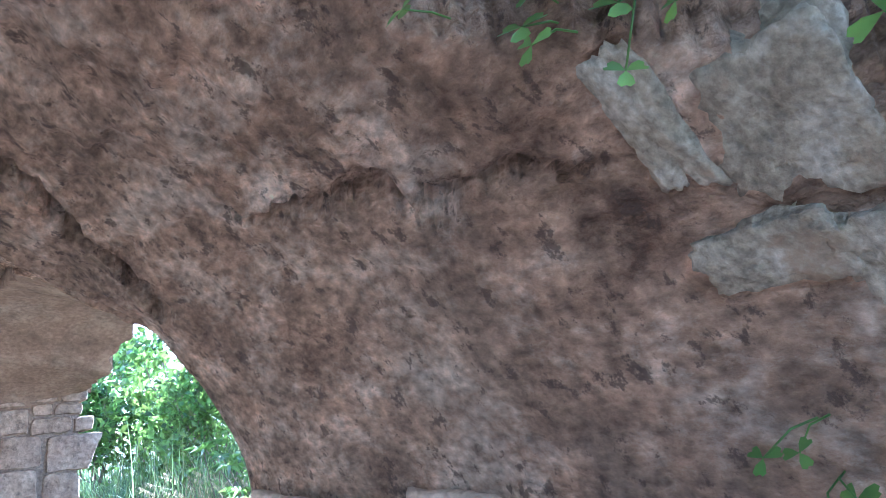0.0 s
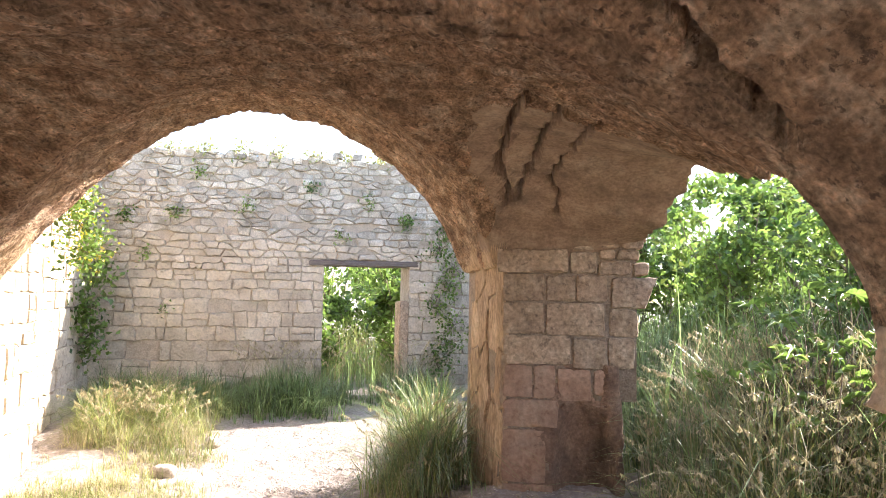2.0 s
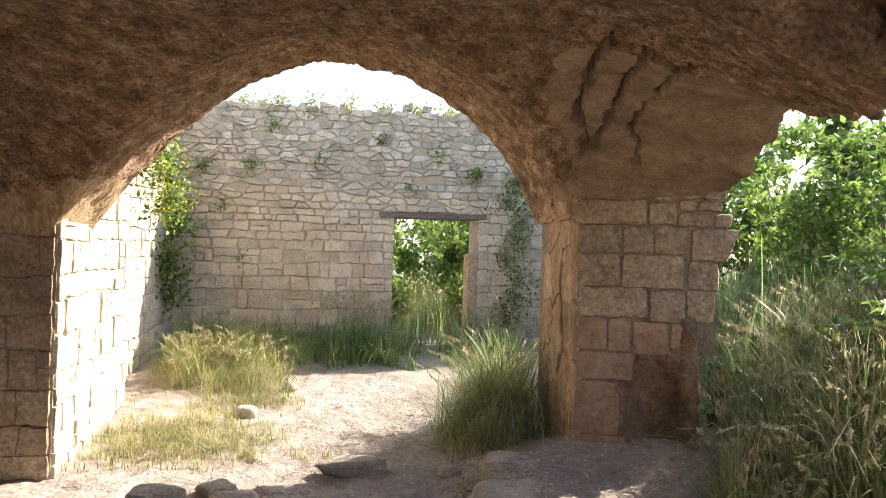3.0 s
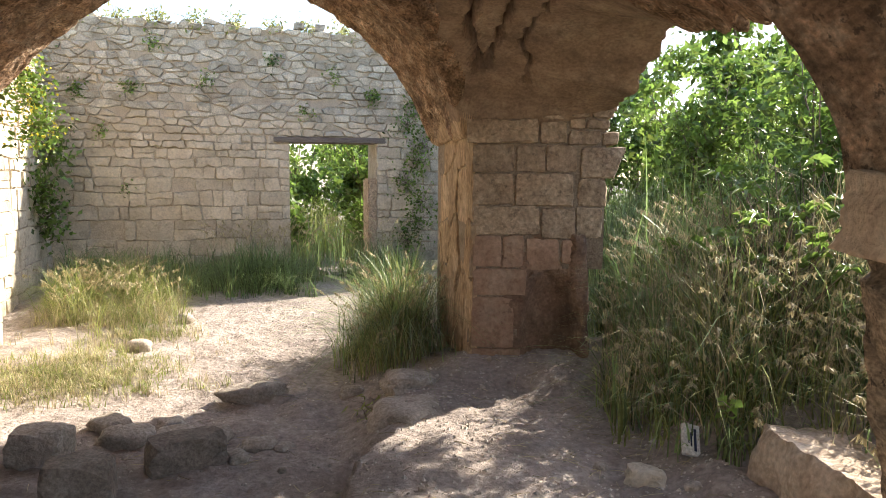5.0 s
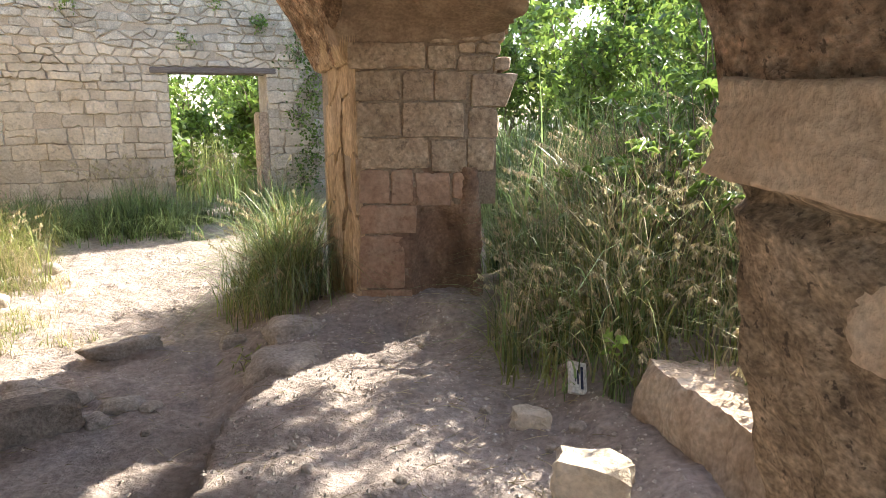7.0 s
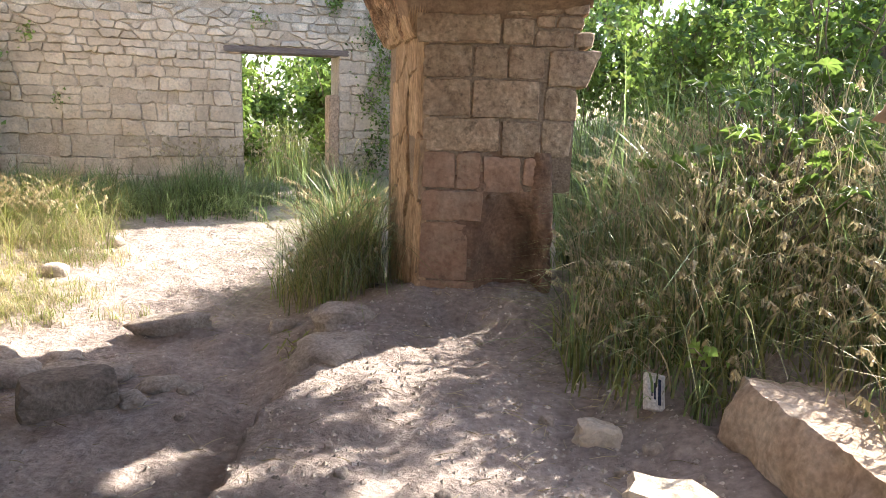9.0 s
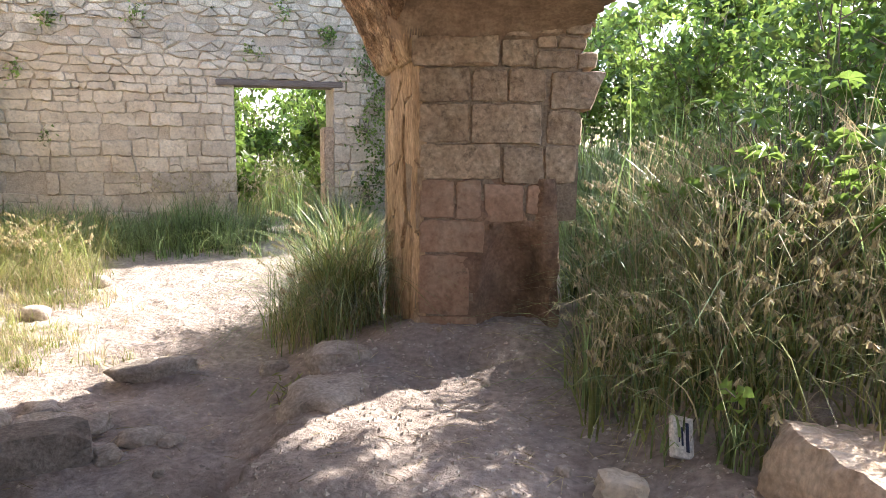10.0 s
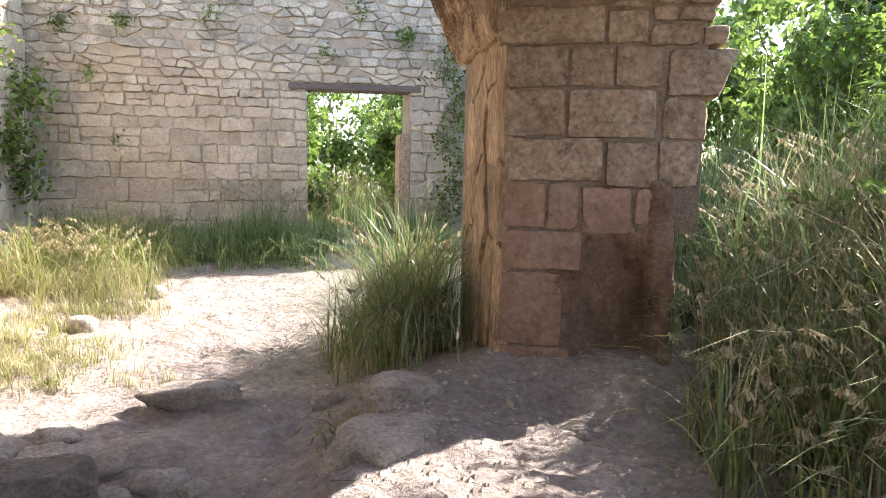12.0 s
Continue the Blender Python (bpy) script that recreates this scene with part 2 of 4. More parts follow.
def ground_z(x, y):
    u, v = uv_of(x, y)
    path = -0.42 + 0.02 * sstep(-1.0, -4.0, u) + 0.30 * sstep(-0.5, 5.0, v)
    mound = -0.21 + 0.17 * sstep(-0.55, 0.0, y) * sstep(-0.5, 0.1, x) + 0.17 * sstep(0.95, 1.4, x) * sstep(-1.2, -1.6, y) - 0.05 * sstep(-2.2, -4.0, y) * sstep(1.4, 0.9, x)
    edge = -0.60 - 0.12 * sstep(-1.0, -0.1, y) + 0.10 * noise.noise(Vector((y * 2.3, 3, 1))) + 0.05 * noise.noise(Vector((y * 7, 3, 1)))
    sharp = 0.05 + 0.40 * sstep(-1.6, -1.1, y) + 0.3 * sstep(-2.5, -3.0, y)
    z = path + (mound - path) * sstep(edge - sharp, edge + sharp * 0.6, x) * sstep(1.6, 0.5, y) * sstep(-7.5, -4.6, y)
    for bx, by, rx, ry, h in BUMPS:
        q = ((x - bx) / rx) ** 2 + ((y - by) / ry) ** 2
        if q < 1:
            z += h * (1 - q) ** 0.7
    foot = 1.25 - 0.10 * sstep(-1.0, -0.3, y) + 0.35 * sstep(-1.7, -2.2, y)
    bank = 0.16 + 0.42 * sstep(1.6, 3.2, x)
    z += (bank - z) * sstep(foot - 0.1, foot + 0.45, x + 0.1 * noise.noise(Vector((y * 1.5, 0, 5)))) * sstep(-3.75, -3.6, y)
    z += 0.035 * fbm(x * 1.1, y * 1.1, 2) + 0.024 * fbm(x * 4.5, y * 4.5, 7, 3) + 0.013 * fbm(x * 13, y * 13, 5, 2)
    return z


def axis(lo, hi, a, b, fine):
    mid = list(np.arange(a, b, fine))
    out_lo, s, p = [], fine, a
    while p > lo:
        s *= 1.25
        p -= s
        out_lo.append(p)
    out_hi, s, p = [], fine, mid[-1]
    while p < hi:
        s *= 1.25
        p += s
        out_hi.append(p)
    return out_lo[::-1] + mid + out_hi


def build_ground():
    xs, ys = axis(-400, 400, -4.0, 1.8, 0.028), axis(-400, 400, -4.2, 2.6, 0.028)
    verts = [(x, y, ground_z(x, y)) for y in ys for x in xs]
    n = len(xs)
    faces = [(j * n + i, j * n + i + 1, (j + 1) * n + i + 1, (j + 1) * n + i) for j in range(len(ys) - 1) for i in range(n - 1)]
    return tagged(mesh_object("ground", verts, faces, EARTH, None, True), "trodden dusty brown earth with worn rock ledges", "ground", kind="structure")


build_ground()

# ---- the vault ----
LIP = [(-3.9, 1.76), (-3.7, 1.79), (-3.2, 1.88), (-2.5, 2.0), (-1.5, 2.2), (-0.95, 2.38), (-0.7, 2.26), (-0.4, 2.0), (0.1, 1.9)]
EDGE = [(-9, 1.13), (-4.6, 1.13), (-3.84, 1.0), (-3.79, 0.82), (-3.2, 0.95), (-2.5, 1.07), (-1.5, 1.24), (-0.95, 1.31), (-0.7, 1.25), (-0.4, 1.14), (0.1, 1.1)]
CRACK_WIDTHS = [0.034, 0.024, 0.040, 0.036, 0.024, 0.014]
CRACKS = [
    [(0.34, -4.21), (0.46, -4.13), (0.52, -4.05), (0.65, -4.02), (0.75, -3.97)],
    [(-0.2, -4.14), (0.1, -4.2), (0.34, -4.21)],
    [(0.14, -2.1), (0.12, -1.82), (0.03, -1.3), (0.02, -1.1), (-0.03, -0.8), (0.03, -0.5), (0.0, -0.35)],
    [(0.34, -1.94), (0.27, -1.3), (0.25, -1.03), (0.16, -0.58), (0.09, -0.42)],
    [(0.55, -1.9), (0.47, -1.0), (0.33, -0.63), (0.43, -0.29)],
    [(0.72, -4.47), (0.82, -4.76), (0.86, -5.01), (0.9, -5.16)],
]


def crack_depth(x, y):
    deep = 0.0
    for line, width in zip(CRACKS, CRACK_WIDTHS):
        for (ax, ay), (bx, by) in zip(line, line[1:]):
            dx, dy = bx - ax, by - ay
            t = min(1, max(0, ((x - ax) * dx + (y - ay) * dy) / (dx * dx + dy * dy)))
            if math.hypot(x - ax - t * dx, y - ay - t * dy) < 0.16:
                wander = 0.05 * noise.noise(Vector((x * 5, y * 5, 3))) + 0.030 * noise.noise(Vector((x * 13, y * 13, 3))) + 0.014 * noise.noise(Vector((x * 25, y * 25, 3)))
                if 0 < t < 1:
                    far = abs((dx * (y - ay) - dy * (x - ax)) / math.hypot(dx, dy) + wander)
                else:
                    far = math.hypot(x - ax - t * dx, y - ay - t * dy) + abs(wander)
                w = width * (0.45 + 1.3 * abs(noise.noise(Vector((x * 5, y * 5, 0)))))
                deep = max(deep, min(1.0, 2.6 * max(0.0, 1 - far / w)))
    return 0.26 * deep


def vault_z(x, y):
    u, v = uv_of(x, y)
    k = sstep(-1.5, -3.6, x)
    ya = y * (1 - k) + (v - 0.28) * k
    a = (1.68 - 0.25 * k) + (0.92 + 0.2 * k) * math.sqrt(max(0.0, 1 - ((ya + 2.05) / 2.05) ** 2))
    xr = lin(y, EDGE)
    t = min(1.0, max(0.0, (x + 0.6) / (xr + 0.6)))
    bay = a + (lin(y, LIP) - a) * t * t
    c = 1.2 + 1.2 * math.sqrt(max(0.0, 1 - ((x + 0.87 + 0.13 * sstep(-4.7, -3.85, y)) / 2.0) ** 2))
    k = 0.30 * sstep(0.75, 0.35, x)
    z = c + (bay - c) * sstep(-3.84 - k, -3.78 + k, y)
    crown = 2.66 + 0.41 * sstep(-1.6, 0.6, v)
    d = (u + 1.97) / (2.02 if u > -1.97 else 2.32)
    if abs(d) < 1 and v > -1.9:
        b = 1.05 + (crown - 1.05) * (math.sqrt(1 - d * d) if u > -1.97 else 1 - abs(d) ** 1.85)
        k = 0.08
        h = max(0.0, k - abs(b - z)) / k
        z = max(b, z) + h * h * k * 0.25
    return max(z, 1.0)


def plastered(x, y):
    """How far the plaster is kept: on the spandrel over the pier."""
    n = 0.25 * noise.noise(Vector((x * 2.5, y * 2.5, 11)))
    return sstep(-0.35, -0.05, x + n) * sstep(-1.95, -1.45, y + n)


def springing(x, y, z):
    """The stone springing of the great arch, above its two jambs."""
    u, v = uv_of(x, y)
    return v > -0.35 and z < 1.8 + 0.2 * noise.noise(Vector((x * 4, y * 4, z * 4))) and u < 0.06


def build_vault():
    rows, cols = 470, 330
    xl, verts, kept = -5.6, [], []
    for j in range(rows + 1):
        t = j / rows
        t = 1 - (1 - t) ** 1.35
        for i in range(cols + 1):
            s = i / cols
            s = 1 - (1 - s) ** 1.9
            xn = xl + (1.1 - xl) * s
            ye = 0.05 if xn > 0 else min((1.07 + SU * xn) / CU, 0.05 - xn * 2.65)
            ye += 0.045 * noise.noise(Vector((xn * 7, 1, 1))) + 0.03 * noise.noise(Vector((xn * 19, 1, 1)))
            y = -8.6 + (ye + 8.6) * t
            x = xl + (lin(y, EDGE) - xl) * s
            ragged = sstep(0.97, 1.0, s) * sstep(-3.9, -3.6, y)
            x += ragged * (0.10 * noise.noise(Vector((y * 4, 2, 2))) + 0.05 * noise.noise(Vector((y * 13, 2, 2))))
            z = vault_z(x, y)
            calm = 1 - 0.72 * plastered(x, y)
            rough = 0.040 * fbm(x * 2.6, y * 2.6, z * 2.6) + 0.030 * abs(fbm(x * 10, y * 6, z * 10, 3)) - 0.012 + 0.012 * fbm(x * 30, y * 20, z * 30, 2)
            rough *= calm
            verts.append((x - 0.6 * rough * sstep(0.2, 0.6, x), y, z + rough + crack_depth(x, y)))
    n = cols + 1
    for j in range(rows):
        for i in range(cols):
            x, y, z = verts[j * n + i]
            if y < -6.3 + 0.15 * noise.noise(Vector((x * 1.3, 0, 7))) or x > 0.45 and y < -5.15 - 1.67 * max(0.0, x - 0.72) + 0.06 * noise.noise(Vector((x * 9, y * 9, 0))):
                continue
            kept.append((j * n + i, (j + 1) * n + i, (j + 1) * n + i + 1, j * n + i + 1))
    m, edges = len(verts), {}
    for f in kept:
        for a, b in zip(f, f[1:] + f[:1]):
            if (b, a) in edges:
                del edges[(b, a)]
            else:
                edges[(a, b)] = True
    verts += [(x, y, max(3.3, z + 0.35) + 0.1 * noise.noise(Vector((x, y, 0)))) for x, y, z in verts]
    faces = kept + [tuple(m + k for k in reversed(f)) for f in kept] + [(b, a, m + a, m + b) for a, b in edges]
    ob = mesh_object("ceiling", verts, faces, PLASTER, None, True)
    ob.data.materials.append(SMOOTH_PLASTER)
    ob.data.materials.append(ARCHSTONE)
    slots = []
    for f in kept:
        x, y, z = verts[f[0]]
        slots.append(2 if springing(x, y, z) else 1 if plastered(x, y) > 0.5 else 0)
    ob.data.polygons.foreach_set("material_index", slots + [0] * (len(faces) - len(kept)))
    return tagged(ob, "cracked brown rubble groin vault with flaking plaster", "vault", kind="structure")


build_vault()


# ---- masonry ----
def poly_stone(poly, proud, depth, rng, step=0.07, wear=0.006, rings=(0.5,)):
    """A roughly dressed stone over an outline of (x, z), front towards -y, its flat face standing proud of y = 0."""
    cx, cz = sum(p[0] for p in poly) / len(poly), sum(p[1] for p in poly) / len(poly)
    pts = []
    for (ax, az), (bx, bz) in zip(poly, poly[1:] + poly[:1]):
        n = max(1, min(6, round(math.hypot(bx - ax, bz - az) / step)))
        for q in range(n):
            f = q / n
            px, pz = ax + (bx - ax) * f, az + (bz - az) * f
            pull = (rng.uniform(0.001, 0.016) if q == 0 else 0.0) / max(0.04, math.hypot(px - cx, pz - cz))
            pts.append((px + (cx - px) * pull + rng.uniform(-wear, wear), pz + (cz - pz) * pull + rng.uniform(-wear, wear)))
    n = len(pts)
    tx, tz = rng.uniform(-0.05, 0.05), rng.uniform(-0.05, 0.05)
    verts = [(x, depth, z) for x, z in pts] + [(x, -proud * 0.1, z) for x, z in pts]
    for k, (ring, lo) in enumerate([(None, 0.72)] + [(r, 0.9) for r in rings]):
        for x, z in pts:
            dx, dz = x - cx, z - cz
            far = max(0.02, math.hypot(dx, dz))
            f = 1 - rng.uniform(0.006, 0.014) / far if ring is None else ring * rng.uniform(0.9, 1.1)
            verts.append((cx + dx * f, -proud * rng.uniform(lo, 1.15) + (tx * dx + tz * dz) * f * 0.5, cz + dz * f))
    verts.append((cx, -proud * rng.uniform(0.9, 1.15), cz))
    last, faces = 2 + len(rings), []
    for k in range(n):
        m = (k + 1) % n
        for r in range(last):
            faces.append((r * n + k, r * n + m, (r + 1) * n + m, (r + 1) * n + k))
        faces.append((last * n + k, last * n + m, (last + 1) * n))
    return verts, faces


def clip_half(poly, nx, nz, c):
    """The part of an outline where nx * x + nz * z <= c."""
    out = []
    for (ax, az), (bx, bz) in zip(poly, poly[1:] + poly[:1]):
        da, db = nx * ax + nz * az - c, nx * bx + nz * bz - c
        if da <= 0:
            out.append((ax, az))
        if da * db < 0:
            f = da / (da - db)
            out.append((ax + (bx - ax) * f, az + (bz - az) * f))
    return out


def rubble(rng, x0, x1, z0, z1, w, h, gap=0.006, flat=1.7, jitter=0.30, drop=0.14):
    """Irregular stones that fill a stretch of wall, in wandering courses: outlines of (x, z)."""
    nx, nz = max(1, round((x1 - x0) / w)), max(1, round((z1 - z0) / h))
    sx, sz = (x1 - x0) / nx, (z1 - z0) / nz
    seeds = []
    for j in range(-1, nz + 1):
        off = rng.uniform(0, 1)
        for i in range(-1, nx + 2):
            if rng.random() < drop:
                continue
            seeds.append((i + off - 0.5 + rng.uniform(-jitter, jitter), (j + 0.5 + rng.uniform(-jitter, jitter) * 0.55) * flat))
            if rng.random() < 0.10:
                seeds.append((i + off + rng.uniform(-0.1, 0.2), (j + 0.5 + rng.uniform(0.2, 0.5)) * flat))
    out = []
    for a, b in seeds:
        poly = [(0.0, 0.0), (float(nx), 0.0), (float(nx), nz * flat), (0.0, nz * flat)]
        for c, d in seeds:
            ex, ez = c - a, d - b
            if (ex or ez) and ex * ex + ez * ez < 14:
                poly = clip_half(poly, ex, ez, (c * c + d * d - a * a - b * b) / 2)
                if len(poly) < 3:
                    break
        if len(poly) < 3:
            continue
        poly = [(x0 + px * sx, z0 + pz / flat * sz) for px, pz in poly]
        cx, cz = sum(p[0] for p in poly) / len(poly), sum(p[1] for p in poly) / len(poly)
        wide, tall = max(p[0] for p in poly) - min(p[0] for p in poly), max(p[1] for p in poly) - min(p[1] for p in poly)
        if min(wide, tall) > 0.035:
            out.append([(cx + (px - cx) * (1 - gap / wide), cz + (pz - cz) * (1 - gap / tall)) for px, pz in poly])
    return out


def place_matrix(origin, along, up=Vector((0, 0, 1))):
    """x runs along the wall, z up, -y out of it."""
    ax = Vector(along).normalized()
    ay = up.cross(ax).normalized()
    return Matrix(((ax.x, ay.x, up.x, origin[0]), (ax.y, ay.y, up.y, origin[1]), (ax.z, ay.z, up.z, origin[2]), (0, 0, 0, 1)))


def coursed(rng, x0, x1, z0, z1, w, h):
    """Roughly squared stones in courses of uneven height that wander up and down: outlines of (x, z)."""
    levels, z = [z0], z0
    while z < z1 - 0.5 * h:
        z = min(z1, z + h * rng.uniform(0.65, 1.4))
        levels.append(z1 if z1 - z < 0.5 * h else z)
    o = rng.uniform(0, 99)
    free = [0.0] + [1.0] * (len(levels) - 2) + [0.0]

    def bed(j, x):
        return levels[j] + free[j] * (0.045 * noise.noise(Vector((x * 1.1, j * 7.7, o))) + 0.02 * noise.noise(Vector((x * 4.1, j * 7.7, o))))

    out = []
    for j in range(len(levels) - 1):
        x = x0
        while x < x1 - 0.02:
            e = x + w * rng.uniform(0.45, 1.7)
            e = x1 if x1 - e < 0.09 else e
            lean = rng.uniform(-0.018, 0.018) * (e < x1)
            lo, hi = bed(j, (x + e) / 2), bed(j + 1, (x + e) / 2)
            if hi - lo > 0.03:
                cut = rng.uniform(0.4, 0.6) if hi - lo > 0.15 and rng.random() < 0.22 else 0.0
                a, b = (x, bed(j, x)), (e - lean, bed(j, e))
                c, d = (e + lean, bed(j + 1, e)), (x, bed(j + 1, x))
                if cut:
                    f, g = (e, b[1] + (c[1] - b[1]) * cut), (x, a[1] + (d[1] - a[1]) * cut)
                    out += [[a, b, f, g], [g, f, c, d]]
                else:
                    out.append([a, ((x + e) / 2, lo), b, c, ((x + e) / 2, hi), d])
            x = e
    return out


def lay_poly(parent, m, poly, rng, mat, proud=0.02, depth=0.06, name="stone", step=0.07, wear=0.006, rings=(0.5,)):
    cx, cz = sum(p[0] for p in poly) / len(poly), sum(p[1] for p in poly) / len(poly)
    v, f = poly_stone([(x - cx, z - cz) for x, z in poly], proud, depth, rng, step, wear, rings)
    ob = mesh_object(name, v, f, mat, parent, True)
    ob.data.set_sharp_from_angle(angle=radians(32))
    ob.matrix_world = m @ Matrix.Translation((cx, 0, cz))
    return ob


def box_mesh(name, polygon, z0, z1, mat, parent=None):
    """An upright prism over a plan polygon (counter-clockwise)."""
    n = len(polygon)
    top = z1 if callable(z1) else (lambda p: z1)
    verts = [(p[0], p[1], z0) for p in polygon] + [(p[0], p[1], top(p)) for p in polygon]
    faces = [tuple(range(n - 1, -1, -1)), tuple(range(n, 2 * n))] + [(k, (k + 1) % n, n + (k + 1) % n, n + k) for k in range(n)]
    return mesh_object(name, verts, faces, mat, parent)


# pier between the two openings
rng = random.Random(11)
JB = W(0.0, 1.05, 0)
PIER_BACK = [(1.05, 1.10), (JB.x + 0.01, JB.y - 0.02)]
pier = tagged(box_mesh("wall_pier", [(0.005, 0.0), (1.04, 0.0)] + PIER_BACK, 0.66, 2.6, JOINT), "squared limestone block pier carrying the vault", "pier", kind="structure")
box_mesh("core_left", [(0.005, 0.0), (0.37, 0.0), (0.37, 0.26), (-0.08, 0.26)], -0.6, 0.66, JOINT, pier)
box_mesh("core", [(-0.08, 0.26), (0.90, 0.26), (0.92, 0.36)] + PIER_BACK, -0.6, 0.66, JOINT, pier)
front = place_matrix((0, 0.012, 0), (1, 0, 0))
PIER_ROWS = [
    (-0.35, 0.0, [0.0, 0.40]), (0.0, 0.425, [-0.005, 0.35]), (0.43, 0.655, [0.0, 0.44]), (0.64, 0.90, [0.425, 0.70]), (0.70, 0.90, [0.705, 0.90]), (0.66, 0.925, [0.0, 0.24, 0.42]),
    (0.93, 1.165, [0.0, 0.54]), (0.905, 1.155, [0.545, 0.82, 1.03]), (1.17, 1.425, [-0.01, 0.33]), (1.43, 1.655, [-0.01, 0.33]), (1.165, 1.425, [0.335, 0.80]), (1.43, 1.645, [0.335, 0.57, 0.82]), (1.16, 1.38, [0.825, 1.06]), (1.385, 1.63, [0.84, 1.20]),
    (1.66, 1.85, [-0.06, 0.51]), (1.655, 1.83, [0.52, 0.735]), (1.645, 1.76, [0.745, 1.0]), (1.765, 1.85, [0.745, 0.88, 1.07]), (1.645, 1.75, [1.005, 1.14]), (1.855, 2.01, [-0.03, 0.37, 0.52]), (1.90, 1.99, [0.525, 0.70]), (1.84, 1.895, [0.525, 0.72]), (1.855, 2.02, [0.73, 0.92, 1.10]), (2.02, 2.14, [-0.03, 0.27, 0.59, 0.82])]
for z0, z1, xs in PIER_ROWS:
    for a, b in zip(xs, xs[1:]):
        t0, t1 = rng.uniform(-0.006, 0.006), rng.uniform(-0.006, 0.006)
        outline = [(a, z0 + t0), (b - (0.09 if b > 1.15 else 0), z0 + t1), (b + rng.uniform(-0.012, 0.006), z1 + t1), (a, z1 + t0)]
        lay_poly(pier, front, outline, rng, RED_LIMESTONE if z1 < 0.95 else LIMESTONE, rng.uniform(0.025, 0.036) + (0.03 if z0 == 1.66 else 0), 0.32 if b > 1.04 or z1 < 0.95 else 0.06, "block", 0.045, 0.004, (0.78, 0.42))
jamb = place_matrix(tuple(W(0.02, 1.02, 0)), tuple(-W(0, 1, 0)))
for poly in rubble(rng, 0.10, 1.03, -0.4, 1.95, 0.24, 0.46, -0.004, 1.1, 0.38):
    lay_poly(pier, jamb, poly, rng, ARCHSTONE, rng.uniform(0.012, 0.045), name="block", step=0.05, wear=0.008, rings=(0.75, 0.4))


def build_hollow():
    """The worn foot of the pier: clay render, eroded to a shallow dark-blotched hollow, that turns the corner."""
    nx, nz, verts, faces = 44, 50, [], []
    for j in range(nz + 1):
        z = -0.42 + 1.36 * j / nz
        for i in range(nx + 1):
            t = i / nx
            x = 0.22 + 0.72 * min(1.0, t / 0.85) + 0.03 * fbm(t * 6, z * 4, 1) * (t > 0.3)
            round_off = 0.30 * max(0.0, (t - 0.80) / 0.20) ** 2
            q = ((t - 0.50) / 0.28) ** 2 + ((z - 0.14) / 0.52) ** 2
            y = -0.002 + 0.17 * max(0.0, 1 - q) ** 0.8 + round_off - 0.035 * sstep(0.62, 0.74, t) + 0.02 * fbm(x * 5, z * 5, 3) + 0.008 * fbm(x * 17, z * 17, 3, 2)
            verts.append((x - 0.05 * sstep(0.5, 0.9, z) * sstep(0.6, 0.9, t), y, z))
    n = nx + 1
    for j in range(nz):
        faces += [(j * n + i, j * n + i + 1, (j + 1) * n + i + 1, (j + 1) * n + i) for i in range(nx)]
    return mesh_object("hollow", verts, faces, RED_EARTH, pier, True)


tagged(build_hollow(), "dark-blotched hollow worn into red clay render")

# right-hand mass under the springing
MASS_X = [(-0.6, 1.24), (0.0, 1.20), (0.45, 1.16), (0.75, 1.12), (1.0, 1.07), (1.2, 1.02), (1.3, 1.01)]


def mass_x(y, z):
    return lin(z, MASS_X) - 0.02 + 0.13 * sstep(-3.85, -4.6, y)


def build_mass():
    ny, nz, verts, faces = 70, 76, [], []
    for j in range(nz + 1):
        z = -0.6 + 1.9 * j / nz
        for i in range(ny + 1):
            y = -5.45 + 1.65 * i / ny
            d = 0.035 * fbm(y * 3.2, z * 3.2, 4) + 0.016 * fbm(y * 12, z * 12, 9, 3)
            band = sstep(0.045, 0.0, abs(z - 1.155 - 0.03 * noise.noise(Vector((y * 4, 0, 0))))) * 0.06
            verts.append((mass_x(y, z) + d + band, y + (0.03 * noise.noise(Vector((z * 6, 0, 3))) if i == ny else 0), z))
    n = ny + 1
    for j in range(nz):
        for i in range(ny):
            faces.append((j * n + i, j * n + i + 1, (j + 1) * n + i + 1, (j + 1) * n + i))
    base = len(verts)
    rim = [j * n + ny for j in range(nz + 1)]
    verts += [(3.2, -3.80, verts[k][2]) for k in rim]
    faces += [(rim[j], base + j, base + j + 1, rim[j + 1]) for j in range(nz)]
    base2 = len(verts)
    rim2 = [j * n for j in range(nz + 1)]
    verts += [(3.2, -5.45, verts[k][2]) for k in rim2]
    faces += [(rim2[j + 1], base2 + j + 1, base2 + j, rim2[j]) for j in range(nz)]
    return mesh_object("wall_mass", verts, faces, MASSROCK, None, True)


mass = tagged(build_mass(), "rough plastered rubble wall under the vault", "wall", kind="structure")
tagged(box_mesh("wall_mass_core", [(1.3, -5.4), (3.2, -5.4), (3.2, -3.84), (1.3, -3.84)], -0.6, 3.4, MORTAR), "rubble core of the wall above the springing", "wall", kind="structure")


